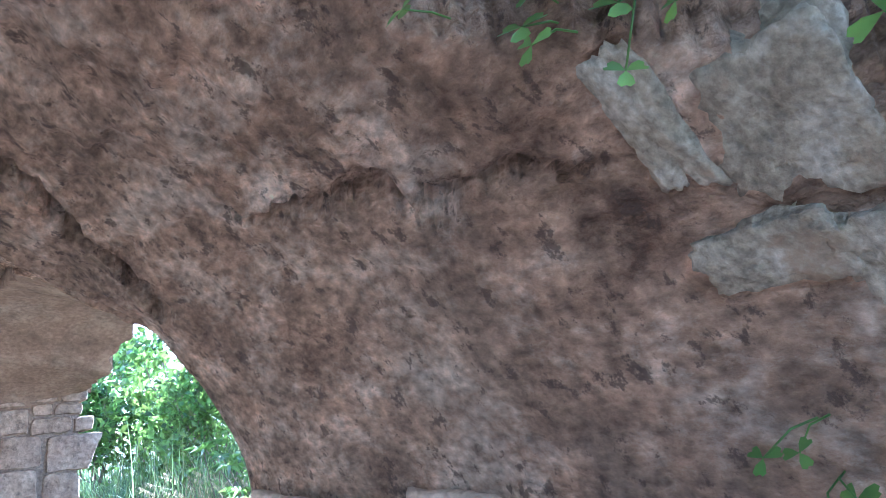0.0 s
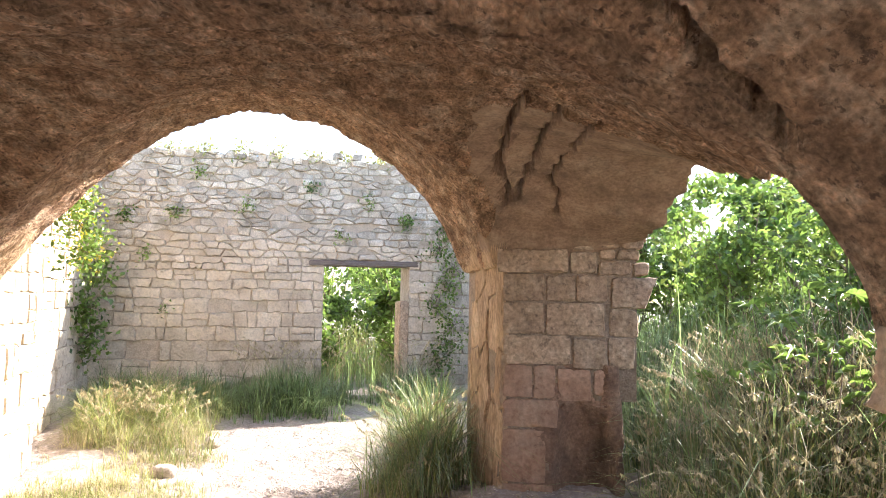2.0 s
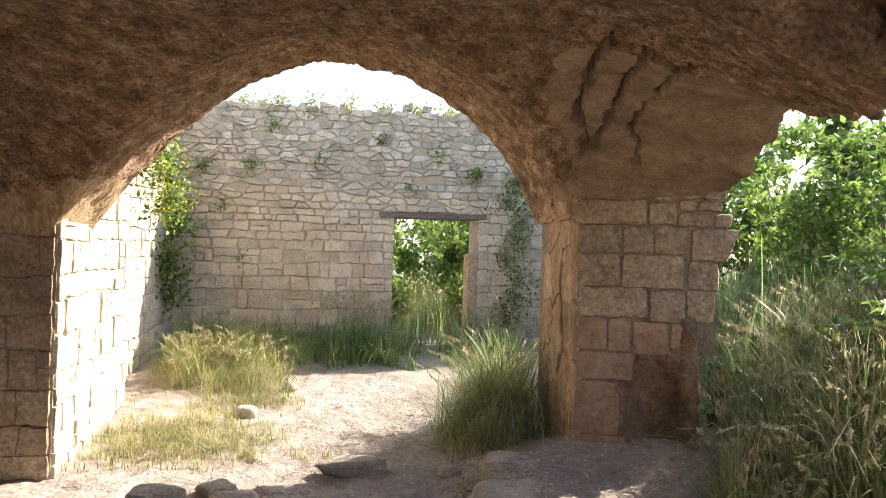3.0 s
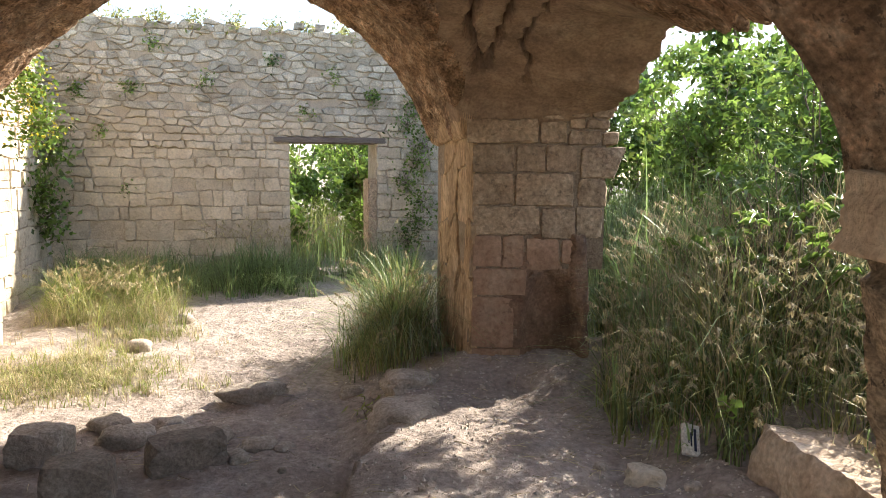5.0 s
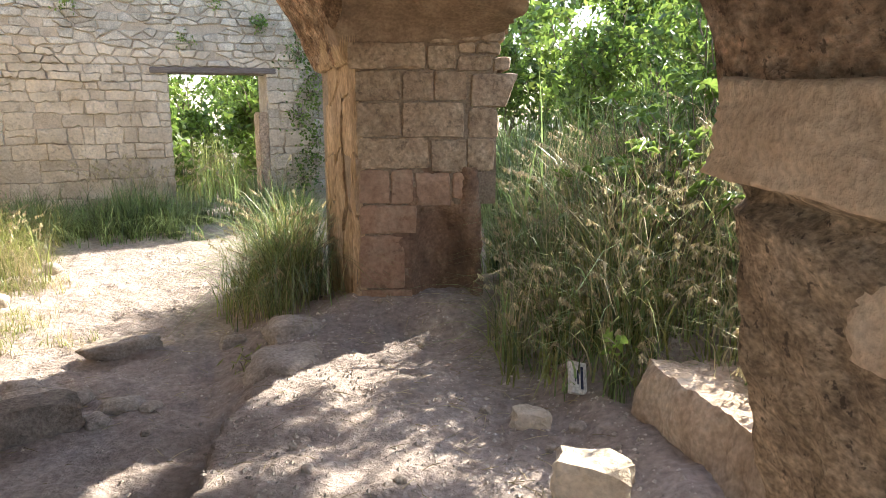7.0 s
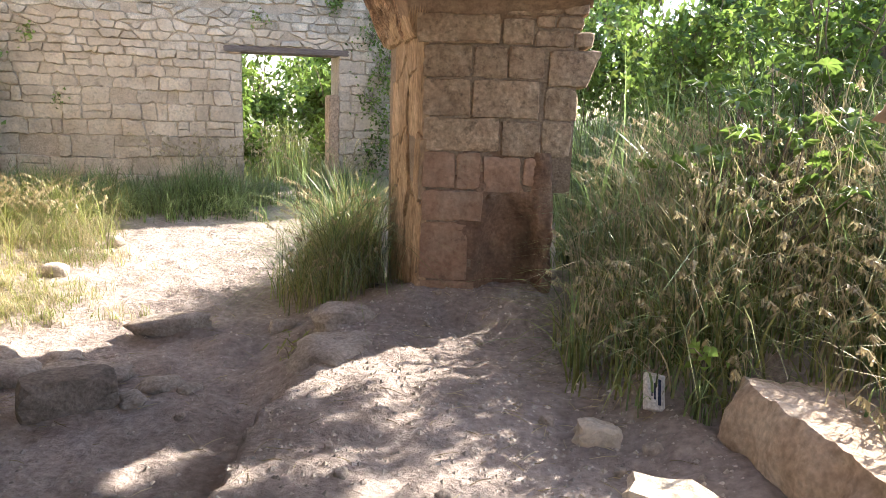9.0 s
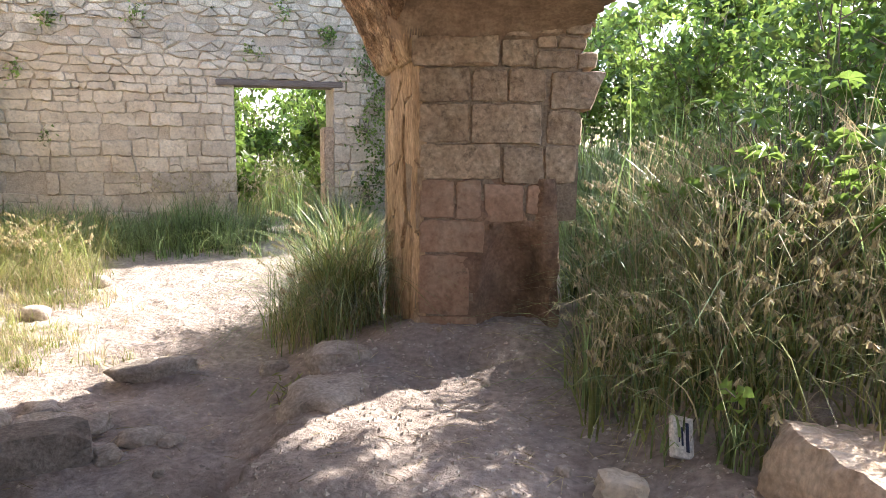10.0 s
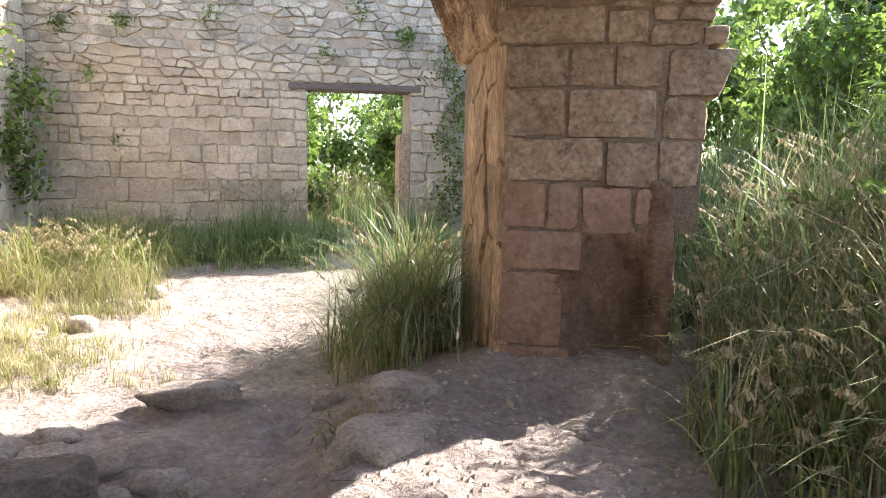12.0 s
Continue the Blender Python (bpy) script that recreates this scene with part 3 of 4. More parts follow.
def rough_block(parent, m, w, h, depth, seed, mat=None, level=4, rough=0.09):
    """A worn squared block, w along x, h along z."""
    bm = bmesh.new()
    bmesh.ops.create_icosphere(bm, subdivisions=level, radius=1.0)
    for vert in bm.verts:
        c = vert.co.normalized()
        c = c.lerp(c / max(abs(c.x), abs(c.y), abs(c.z)) * 0.86, 0.93)
        c *= 1 + rough * noise.fractal(c * 1.6 + Vector((seed * 7.3, 0, 0)), 0.8, 2.0, 6)
        vert.co = Vector((c.x * w * 0.57, c.y * depth, c.z * h * 0.57))
    ob = part("block", bm, mat or LIMESTONE, parent, "", True)
    ob.matrix_world = m
    return ob


MASS_STONES = [(-4.09, 1.285, 0.56, 0.20), (-4.60, 1.30, 0.42, 0.20), (-4.33, 1.02, 0.38, 0.24), (-4.74, 0.95, 0.36, 0.24)]
for sy, sz, w, h in MASS_STONES:
    mm = place_matrix((mass_x(sy, sz) + 0.075, sy, sz), (0.13, -0.99, 0)) @ Matrix.Rotation(rng.uniform(0.0, 0.10), 4, "Y")
    rough_block(mass, mm, w, h, 0.13, sy, BANDSTONE, 5)
out = Vector((-0.74, 0.05, -0.67)).normalized()
for bx, by, bz, w, h in [(0.92, -5.365, 1.765, 0.12, 0.15), (0.88, -5.265, 1.80, 0.06, 0.15), (0.985, -5.30, 1.67, 0.13, 0.07), (1.01, -5.40, 1.64, 0.09, 0.11)]:
    ax, az = Vector((0, -1, 0)), out.cross(Vector((0, -1, 0))).normalized()
    m_end = Matrix(((ax.x, -out.x, az.x, bx), (ax.y, -out.y, az.y, by), (ax.z, -out.z, az.z, bz), (0, 0, 0, 1)))
    rough_block(mass, m_end, w * 1.08, h * 1.05, 0.03, bx * 20, ENDSTONE, 5, 0.2)

# out of view on the left, added so no sky shines in sideways
tagged(box_mesh("wall_light_block_left", [(-5.9, -6.0), (-5.5, -6.0), (-5.5, -1.6), (-5.9, -1.6)], -0.7, 3.3, PLASTER), "unseen side wall added to block the sky left of the vault", "wall", kind="structure")
# added behind the camera, never in view: cuts sky light on the left vault
tagged(box_mesh("wall_light_block_south", [(-5.9, -6.5), (-2.2, -6.5), (-2.2, -6.1), (-5.9, -6.1)], -0.7, 3.6, MORTAR), "unseen end wall added to keep sky light out of the vault", "wall", kind="structure")
tagged(box_mesh("wall_south_2", [(-6.5, -11.4), (4.5, -11.4), (4.5, -11.0), (-6.5, -11.0)], -0.7, 1.6, MORTAR), "low ruined rubble wall behind the vault", "wall", kind="structure")

# left-hand pier and courtyard wall
left_pier = tagged(box_mesh("wall_left", [tuple(W(-5.8, 0.3, 0).xy), tuple(W(-3.97, 0.3, 0).xy), tuple(W(-4.02, 2.2, 0).xy), tuple(W(-5.8, 2.2, 0).xy)], -0.7, 3.45, WALL_MORTAR),
                   "sunlit limestone arch jamb of coursed blocks", "wall", kind="structure")
m_jl = place_matrix(tuple(W(-3.97, 0.3, 0)), tuple(W(-0.05, 1.9, 0)))
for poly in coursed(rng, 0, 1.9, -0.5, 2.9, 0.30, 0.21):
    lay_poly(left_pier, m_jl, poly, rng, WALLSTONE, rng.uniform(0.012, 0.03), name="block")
m_fl = place_matrix(tuple(W(-5.6, 0.3, 0)), tuple(W(1, 0, 0)))
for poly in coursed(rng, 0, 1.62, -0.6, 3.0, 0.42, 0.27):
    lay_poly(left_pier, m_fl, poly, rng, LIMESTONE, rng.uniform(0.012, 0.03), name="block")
court_left = tagged(box_mesh("wall_west", [tuple(W(-4.9, 2.2, 0).xy), tuple(W(-4.3, 2.2, 0).xy), tuple(W(-4.3, 6.0, 0).xy), tuple(W(-4.9, 6.0, 0).xy)], -0.7, 3.3, WALL_MORTAR),
                    "rubble limestone courtyard wall with weeds growing in it", "wall", kind="structure")

m_wl = place_matrix(tuple(W(-4.3, 2.2, 0)), tuple(W(0, 1, 0)))
for poly in coursed(rng, 0, 3.15, -0.4, 3.2, 0.28, 0.19):
    lay_poly(court_left, m_wl, poly, rng, WALLSTONE, rng.uniform(0.012, 0.035))

# far wall with its doorway
FV = 5.36


def far_top(u):
    return 3.62 + 0.10 * noise.noise(Vector((u * 1.7, 0, 0))) + 0.06 * noise.noise(Vector((u * 6, 3, 0)))


def wall_piece(name, u0, u1, z0, z1, label):
    return tagged(box_mesh(name, [tuple(W(u0, FV, 0).xy), tuple(W(u1, FV, 0).xy), tuple(W(u1, FV + 0.7, 0).xy), tuple(W(u0, FV + 0.7, 0).xy)], z0, z1, WALL_MORTAR), label, "wall", kind="structure")


DL, DR, DH = -1.06, 0.25, 1.88
far_a = wall_piece("wall_north_1", -4.9, DL, -0.7, 3.5, "tall ruined rubble limestone courtyard wall")
far_b = wall_piece("wall_north_2", DR, 3.0, -0.7, 3.5, "ruined rubble limestone wall beside the doorway")
far_c = wall_piece("wall_north_3", DL, DR, DH + 0.10, 3.5, "rubble limestone wall above the doorway")
m_far = place_matrix(tuple(W(0, FV, 0)), tuple(W(1, 0, 0)))
far_stones = []
for u0, u1, z0, z1, w, h in ((-4.3, DL, -0.4, 0.75, 0.30, 0.20), (-4.3, DL, 0.75, DH + 0.1, 0.25, 0.165), (DR, 2.2, -0.4, DH + 0.1, 0.27, 0.19), (-4.3, 2.2, DH + 0.1, 2.65, 0.19, 0.12), (-4.3, 2.2, 2.65, 3.75, 0.155, 0.115)):
    far_stones += [(poly, z1 > 3) for poly in (coursed(rng, u0, u1, z0, z1, w, h) if z1 < 2.5 else rubble(rng, u0, u1, z0, z1, w, h, 0.004, 1.7, 0.36))]
small_v, small_f = [], []
for poly, top in far_stones:
    cx, cz = sum(p[0] for p in poly) / len(poly), sum(p[1] for p in poly) / len(poly)
    if max(p[1] for p in poly) > far_top(cx) or rng.random() < 0.025:
        continue
    if cx < 0.7 and cz > -0.1 and cz < 2.25 and not top:
        owner = far_c if DL < cx < DR else far_a if cx < DL else far_b
        lay_poly(owner, m_far, poly, rng, WALLSTONE, 0.010 + 0.030 * rng.random() ** 1.5, step=0.06, wear=0.009)
    else:
        if rng.random() < 0.05:
            continue
        v, f = poly_stone(poly, rng.uniform(0.006, 0.04), 0.05, rng, 0.07, 0.009)
        b = len(small_v)
        small_v += [tuple(m_far @ Vector(p)) for p in v]
        small_f += [tuple(b + q for q in face) for face in f]
rub = mesh_object("rubble", small_v, small_f, WALLSTONE_JOINED, far_a)
tagged(rub, "small rubble stones of the upper wall", kind="stuff")
bm = bmesh.new()
bmesh.ops.create_cube(bm, size=1)
bmesh.ops.scale(bm, vec=(1.68, 0.3, 0.085), verts=bm.verts)
bmesh.ops.bevel(bm, geom=bm.edges[:], offset=0.012, segments=2, affect="EDGES")
for vert in bm.verts:
    vert.co.z += 0.012 * math.sin(vert.co.x * 3) + 0.012 * noise.noise(vert.co * 5)
lintel = part("lintel", bm, OLDWOOD)
lintel.matrix_world = place_matrix(tuple(W(-0.45, FV + 0.1, DH + 0.055)), tuple(W(1, 0, 0)))
tagged(lintel, "weathered grey timber lintel over the doorway", "lintel", kind="structure")


# ---- plants ----
def blades(name, roots, heights, widths, leans, mat, parent=None, levels=5, droop=1.0, seed=1):
    """Curved tapering blades of grass as one mesh."""
    r = np.random.RandomState(seed)
    n = len(roots)
    roots, heights, widths, leans = (np.asarray(a, float) for a in (roots, heights, widths, leans))
    ang = r.uniform(0, 2 * np.pi, n)
    d = np.stack([np.cos(ang), np.sin(ang)], 1)
    face = ang + np.pi / 2 + r.uniform(-0.6, 0.6, n)
    side = np.stack([np.cos(face), np.sin(face), np.zeros(n)], 1)
    verts = np.zeros((n, levels * 2 - 1, 3))
    for k in range(levels):
        t = k / (levels - 1)
        out = leans * heights * (0.25 * t + 0.75 * t ** 2.8)
        up = heights * (t - 0.45 * droop * leans * t ** 3.2)
        c = roots + np.stack([d[:, 0] * out, d[:, 1] * out, up], 1)
        w = (widths * (1 - 0.85 * t ** 1.5) / 2)[:, None]
        if k < levels - 1:
            verts[:, 2 * k], verts[:, 2 * k + 1] = c - side * w, c + side * w
        else:
            verts[:, 2 * k] = c
    m = levels * 2 - 1
    local = [(2 * k, 2 * k + 1, 2 * k + 3, 2 * k + 2) for k in range(levels - 2)] + [(m - 3, m - 2, m - 1)]
    faces = [tuple(b * m + q for q in f) for b in range(n) for f in local]
    return mesh_object(name, verts.reshape(-1, 3).tolist(), faces, mat, parent, True)


def leaves(name, points, sizes, mat, parent=None, seed=1, long=1.9, up=0.4):
    """Many folded, pointed leaves as one mesh."""
    r = np.random.RandomState(seed)
    n = len(points)
    points, sizes = np.asarray(points, float), np.asarray(sizes, float)[:, None]
    a = r.normal(size=(n, 3))
    a[:, 2] -= 0.2
    a /= np.linalg.norm(a, axis=1)[:, None]
    b = r.normal(size=(n, 3)) * 0.7 + np.array([0, 0, up])
    s = np.cross(a, b)
    s /= np.linalg.norm(s, axis=1)[:, None] + 1e-9
    nrm = np.cross(s, a)
    L = sizes * long
    v = np.stack([points, points + a * L * 0.45 + s * sizes * 0.5 + nrm * sizes * 0.16, points + a * L - nrm * sizes * 0.25,
                  points + a * L * 0.45 - s * sizes * 0.5 + nrm * sizes * 0.16, points + a * L * 0.5], 1)
    faces = []
    for k in range(n):
        q = 5 * k
        faces += [(q, q + 1, q + 4), (q + 1, q + 2, q + 4), (q, q + 4, q + 3), (q + 4, q + 2, q + 3)]
    return mesh_object(name, v.reshape(-1, 3).tolist(), faces, mat, parent, True)


def tube(path, radii, sides=6):
    """Vertices and faces of a tapering tube along a path."""
    verts, faces = [], []
    for k, p in enumerate(path):
        d = (path[min(k + 1, len(path) - 1)] - path[max(k - 1, 0)]).normalized()
        q = d.to_track_quat("Z", "Y")
        for s in range(sides):
            a = 2 * math.pi * s / sides
            verts.append(tuple(p + q @ Vector((math.cos(a) * radii[k], math.sin(a) * radii[k], 0))))
    for k in range(len(path) - 1):
        for s in range(sides):
            m = (s + 1) % sides
            faces.append((k * sides + s, k * sides + m, (k + 1) * sides + m, (k + 1) * sides + s))
    faces.append(tuple(range(len(verts) - sides, len(verts))))
    return verts, faces


def woody(name, x, y, height, spread, n_leaves, leaf, seed, label, category, mat, stems=4, trunk_r=0.03, bare=0.25, group=""):
    """A shrub or small tree: tapered stems with side limbs, and a crown of single leaves round the twigs."""
    r = random.Random(seed)
    z = ground_z(x, y)
    root = tagged(new(name), label, category, group)
    root.location = (x, y, z)
    tips = []

    def add(path, r0, wv, wf):
        v, f = tube(path, [r0 * (1 - 0.8 * k / (len(path) - 1)) for k in range(len(path))])
        b = len(wv)
        wv.extend(v)
        wf.extend(tuple(b + q for q in face) for face in f)

    for s in range(stems):
        wv, wf = [], []
        ang, h = r.uniform(0, 2 * math.pi), height * r.uniform(0.7, 1.0)
        top = Vector((math.cos(ang) * spread * r.uniform(0.1, 0.7), math.sin(ang) * spread * r.uniform(0.1, 0.7), h))
        path = [Vector((r.uniform(-0.1, 0.1), r.uniform(-0.1, 0.1), -0.1)) * (stems > 1) + Vector((0, 0, -0.05))]
        for k in range(1, 6):
            t = k / 5
            path.append(Vector((top.x * t ** 1.5, top.y * t ** 1.5, h * t)) + Vector((r.uniform(-1, 1), r.uniform(-1, 1), 0)) * 0.05 * height * 0.5)
        add(path, trunk_r, wv, wf)
        for b in range(9):
            t = r.uniform(bare, 1.0)
            k = min(4, int(t * 5))
            p = path[k].lerp(path[k + 1], t * 5 - k)
            a2 = r.uniform(0, 2 * math.pi)
            ln = spread * r.uniform(0.35, 0.8) * (1.15 - 0.6 * t)
            e = p + Vector((math.cos(a2) * ln, math.sin(a2) * ln, ln * r.uniform(0.1, 0.8)))
            mid = p.lerp(e, 0.5) + Vector((0, 0, 0.06 * ln))
            add([p, mid, e], trunk_r * 0.35, wv, wf)
            tips += [(mid, ln * 0.32), (e, ln * 0.38), (p.lerp(e, 0.75), ln * 0.34)]
        mesh_object("trunk" if stems < 3 else "stem", wv, wf, BARK, root, True)
    pts, sizes = [], []
    for k in range(n_leaves):
        c, rad = tips[r.randrange(len(tips))]
        d = Vector((r.gauss(0, 1), r.gauss(0, 1), r.gauss(0, 0.8)))
        pts.append(tuple(c + d * rad * 0.62))
        sizes.append(leaf * r.uniform(0.6, 1.35))
    leaves("crown", pts, sizes, mat, root, seed)
    return root


def scatter(seed, count, area, keep=lambda x, y: 1.0, tuft=1, spread=0.035):
    r = random.Random(seed)
    out = []
    while len(out) < count:
        x, y = r.uniform(area[0], area[1]), r.uniform(area[2], area[3])
        if r.random() < keep(x, y):
            for k in range(tuft):
                px, py = x + r.gauss(0, spread) * (tuft > 1), y + r.gauss(0, spread) * (tuft > 1)
                out.append((px, py, ground_z(px, py) - 0.01))
    return out


def grass_patch(name, label, seed, count, area, keep, height, width, lean, mat, group="", kind="stuff", tuft=9):
    roots = scatter(seed, count, area, keep, tuft)
    r = random.Random(seed + 1)
    hs = [height(x, y) * (0.28 + 0.95 * r.random() ** 0.8) for x, y, z in roots]
    ob = blades(name, roots, hs, [width * r.uniform(0.6, 1.4) for _ in roots], [lean * (0.15 + 1.15 * r.random() ** 1.6) for _ in roots], mat, None, 6, 1.0, seed)
    return tagged(ob, label, "grass", group, kind)


def clumpy(x, y, s=2.0, o=0.0):
    return max(0.0, min(1.0, 0.5 + 1.4 * noise.noise(Vector((x * s, y * s, o)))))


def bank_keep(x, y):
    line = 0.92 + 0.42 * sstep(-1.5, -2.1, y) + 0.45 * sstep(-2.05, -2.3, y) + 0.12 * noise.noise(Vector((y * 3, 0, 0)))
    if y > -0.10 and x < 1.15 or y < -3.7:
        return 0.0
    return sstep(line - 0.1, line + 0.3, x) * (0.25 + 0.75 * clumpy(x, y, 2.2, 4))


def bank_h(x, y):
    return (0.42 + 0.38 * sstep(1.0, 2.0, x) + 0.25 * clumpy(x, y, 1.4, 8)) * (1 - 0.55 * sstep(-1.3, -2.0, y))


grass_patch("tall_grass", "tall green grass leaning over the bank", 21, 4600, (0.8, 3.4, -3.6, 2.2), bank_keep, bank_h, 0.012, 1.25, GRASS_GREEN, tuft=12)
grass_patch("tall_grass_light", "bright yellow-green blades in the tall grass", 30, 3400, (0.8, 3.0, -3.6, 1.6), bank_keep, lambda x, y: bank_h(x, y) * 0.95, 0.012, 1.3, GRASS_YELLOW, tuft=7)
grass_patch("dry_grass", "straw-coloured stalks in the tall grass", 22, 2200, (0.9, 3.0, -3.4, 1.4), bank_keep, lambda x, y: bank_h(x, y) * 1.2, 0.009, 0.9, GRASS_DRY, tuft=8)
grass_patch("kerb_grass", "low green grass creeping over the kerb", 33, 1700, (1.3, 2.4, -3.4, -1.7), lambda x, y: sstep(1.85, 2.05, x + 0.1 * noise.noise(Vector((y * 5, 0, 2)))) + 0.25 * (y > -2.1), lambda x, y: 0.20, 0.008, 0.7, GRASS_GREEN, tuft=10)
grass_patch("reeds", "tall reed-like green grass behind the pier", 34, 3800, (1.25, 3.2, 0.2, 4.0), lambda x, y: clumpy(x, y, 1.5, 12) * (x > 1.3), lambda x, y: 0.8 + 0.75 * clumpy(x, y, 1.8, 17), 0.013, 0.75, GRASS_GREEN, tuft=10)
grass_patch("far_grass", "rough green grass beyond the ruin", 23, 6000, (1.2, 9.0, -1.0, 12.0), lambda x, y: clumpy(x, y, 0.7, 3) * (x > 1.2 or y > 6), lambda x, y: 1.1, 0.022, 0.6, GRASS_GREEN)


def seed_heads(name, seed, count, label, area=(1.0, 2.6, -2.9, 0.6), keep=bank_keep, tall=bank_h):
    """Drooping plumes: a bent stalk with many short awns hanging from it."""
    r = random.Random(seed)
    roots = scatter(seed, count, area, keep)
    pts, hs, ws, ls, sv, sf = [], [], [], [], [], []
    for x, y, z in roots:
        h = tall(x, y) * r.uniform(0.8, 1.35)
        a = r.uniform(0, 2 * math.pi)
        reach = h * r.uniform(0.25, 0.6)
        path = [Vector((x + math.cos(a) * reach * t ** 2, y + math.sin(a) * reach * t ** 2, z + h * (t - 0.22 * t ** 4))) for t in (0, 0.3, 0.6, 0.8, 1.0)]
        v, f = tube(path, [0.0022, 0.002, 0.0016, 0.0012, 0.0008], 3)
        b = len(sv)
        sv += v
        sf += [tuple(b + q for q in face) for face in f]
        for k in range(34):
            t = r.uniform(0.0, 1.0)
            p = path[3].lerp(path[4], t) if t > 0.3 else path[2].lerp(path[3], 0.4 + t * 2)
            q = p + Vector((r.gauss(0, 0.012), r.gauss(0, 0.012), r.uniform(-0.035, -0.005)))
            b = len(sv)
            w = Vector((r.uniform(-1, 1), r.uniform(-1, 1), 0)) * 0.0045
            sv += [tuple(p - w), tuple(p + w), tuple(q + w), tuple(q - w)]
            sf.append((b, b + 1, b + 2, b + 3))
    return tagged(mesh_object(name, sv, sf, GRASS_DRY), label, "grass", kind="stuff")


seed_heads("seed_grass", 31, 480, "straw-coloured drooping seed heads above the grass")


def court_keep(x, y):
    u, v = uv_of(x, y)
    if not (-4.0 < u < 0.6 and 0.9 < v < 5.3):
        return 0.0
    base = sstep(3.6, 4.3, v + 0.25 * noise.noise(Vector((u * 2, 0, 0))))
    gap = sstep(0.25, 0.55, abs(u + 0.35))
    return base * (0.2 + 0.8 * gap) if v > 4.6 else base * sstep(0.2, 0.7, abs(u + 0.6 + 0.3 * (v - 4)))


grass_patch("wall_grass", "dense dark green grass along the courtyard wall", 24, 9000, (-6.5, 0.5, 1.0, 6.0), court_keep, lambda x, y: 0.42 + 0.3 * clumpy(x, y, 1.5, 9), 0.009, 1.5, GRASS_GREEN)


def meadow_keep(x, y):
    u, v = uv_of(x, y)
    if not (-3.95 < u < -1.0 and 0.4 < v < 4.2):
        return 0.0
    path = sstep(-1.5 - 0.2 * v, -2.3 - 0.2 * v, u)
    near = math.exp(-((u + 3.2) / 0.55) ** 2 - ((v - 1.15) / 0.45) ** 2)
    return max(path * clumpy(x, y, 1.3, 2) ** 1.5 * (0.25 + 0.75 * sstep(1.8, 2.8, v)), near)


def meadow_h(x, y):
    u, v = uv_of(x, y)
    return 0.13 + 0.42 * sstep(1.6, 3.8, v + 0.8 * noise.noise(Vector((x * 1.7, y * 1.7, 31)))) * clumpy(x, y, 1.6, 6)


grass_patch("meadow_grass", "sunlit straw-yellow short grass on the courtyard floor", 25, 9000, (-6.0, -0.5, -1.5, 5.0), meadow_keep, meadow_h, 0.006, 1.5, GRASS_DRY)
grass_patch("meadow_tall", "tall arching pale grass in the sunny courtyard", 35, 2200, (-6.0, -0.5, -0.5, 5.0), lambda x, y: meadow_keep(x, y) * sstep(2.0, 3.6, uv_of(x, y)[1]) * clumpy(x, y, 2.6, 14), lambda x, y: 0.40 + 0.38 * clumpy(x, y, 2.0, 15), 0.009, 1.7, GRASS_YELLOW, tuft=14)
grass_patch("meadow_green", "sunlit yellow-green grass on the courtyard floor", 26, 6500, (-6.0, -0.5, -1.5, 5.0), meadow_keep, meadow_h, 0.007, 1.4, GRASS_YELLOW)


def pier_tuft(x, y):
    u, v = uv_of(x, y)
    return math.exp(-((u + 0.42) / 0.26) ** 2 - ((v - 1.0) / 0.45) ** 2) * (0.15 + 0.85 * clumpy(x, y, 5.0, 21)) if u < -0.06 else 0.0


def tuft_h(x, y):
    u, v = uv_of(x, y)
    return 0.55 + 0.62 * math.exp(-((u + 0.38) / 0.4) ** 2 - ((v - 1.05) / 0.5) ** 2)


grass_patch("grass_clump", "tall pale green grass clump beside the pier", 27, 1250, (-2, 0.3, 0, 2.4), pier_tuft, tuft_h, 0.008, 1.35, GRASS_GREEN, kind="stuff", tuft=5)
grass_patch("grass_clump_dry", "dry stalks in the grass clump beside the pier", 28, 500, (-2, 0.3, 0, 2.4), pier_tuft, lambda x, y: tuft_h(x, y) * 0.8, 0.007, 0.9, GRASS_DRY, kind="stuff", tuft=4)
grass_patch("grass_clump_light", "bright arching blades in the grass clump", 36, 800, (-2, 0.3, 0, 2.4), pier_tuft, lambda x, y: tuft_h(x, y) * 1.0, 0.009, 1.5, GRASS_YELLOW, kind="stuff", tuft=3)

seed_heads("clump_seed_grass", 37, 70, "pale wispy seed stalks in the grass clump", (-2, 0.3, 0, 2.4), pier_tuft, lambda x, y: tuft_h(x, y) * 0.85)
seed_heads("meadow_seed_grass", 38, 160, "pale arching seed stalks in the sunny grass", (-6.0, -0.5, -0.5, 5.0), lambda x, y: meadow_keep(x, y) * sstep(2.0, 3.4, uv_of(x, y)[1]), lambda x, y: 0.55)
seed_heads("wall_seed_grass", 39, 110, "dark dry stalks standing against the courtyard wall", (-3.6, 0.0, 3.0, 5.2), lambda x, y: court_keep(x, y) * (uv_of(x, y)[1] > 4.7) * (uv_of(x, y)[0] > -2.9), lambda x, y: 0.95)
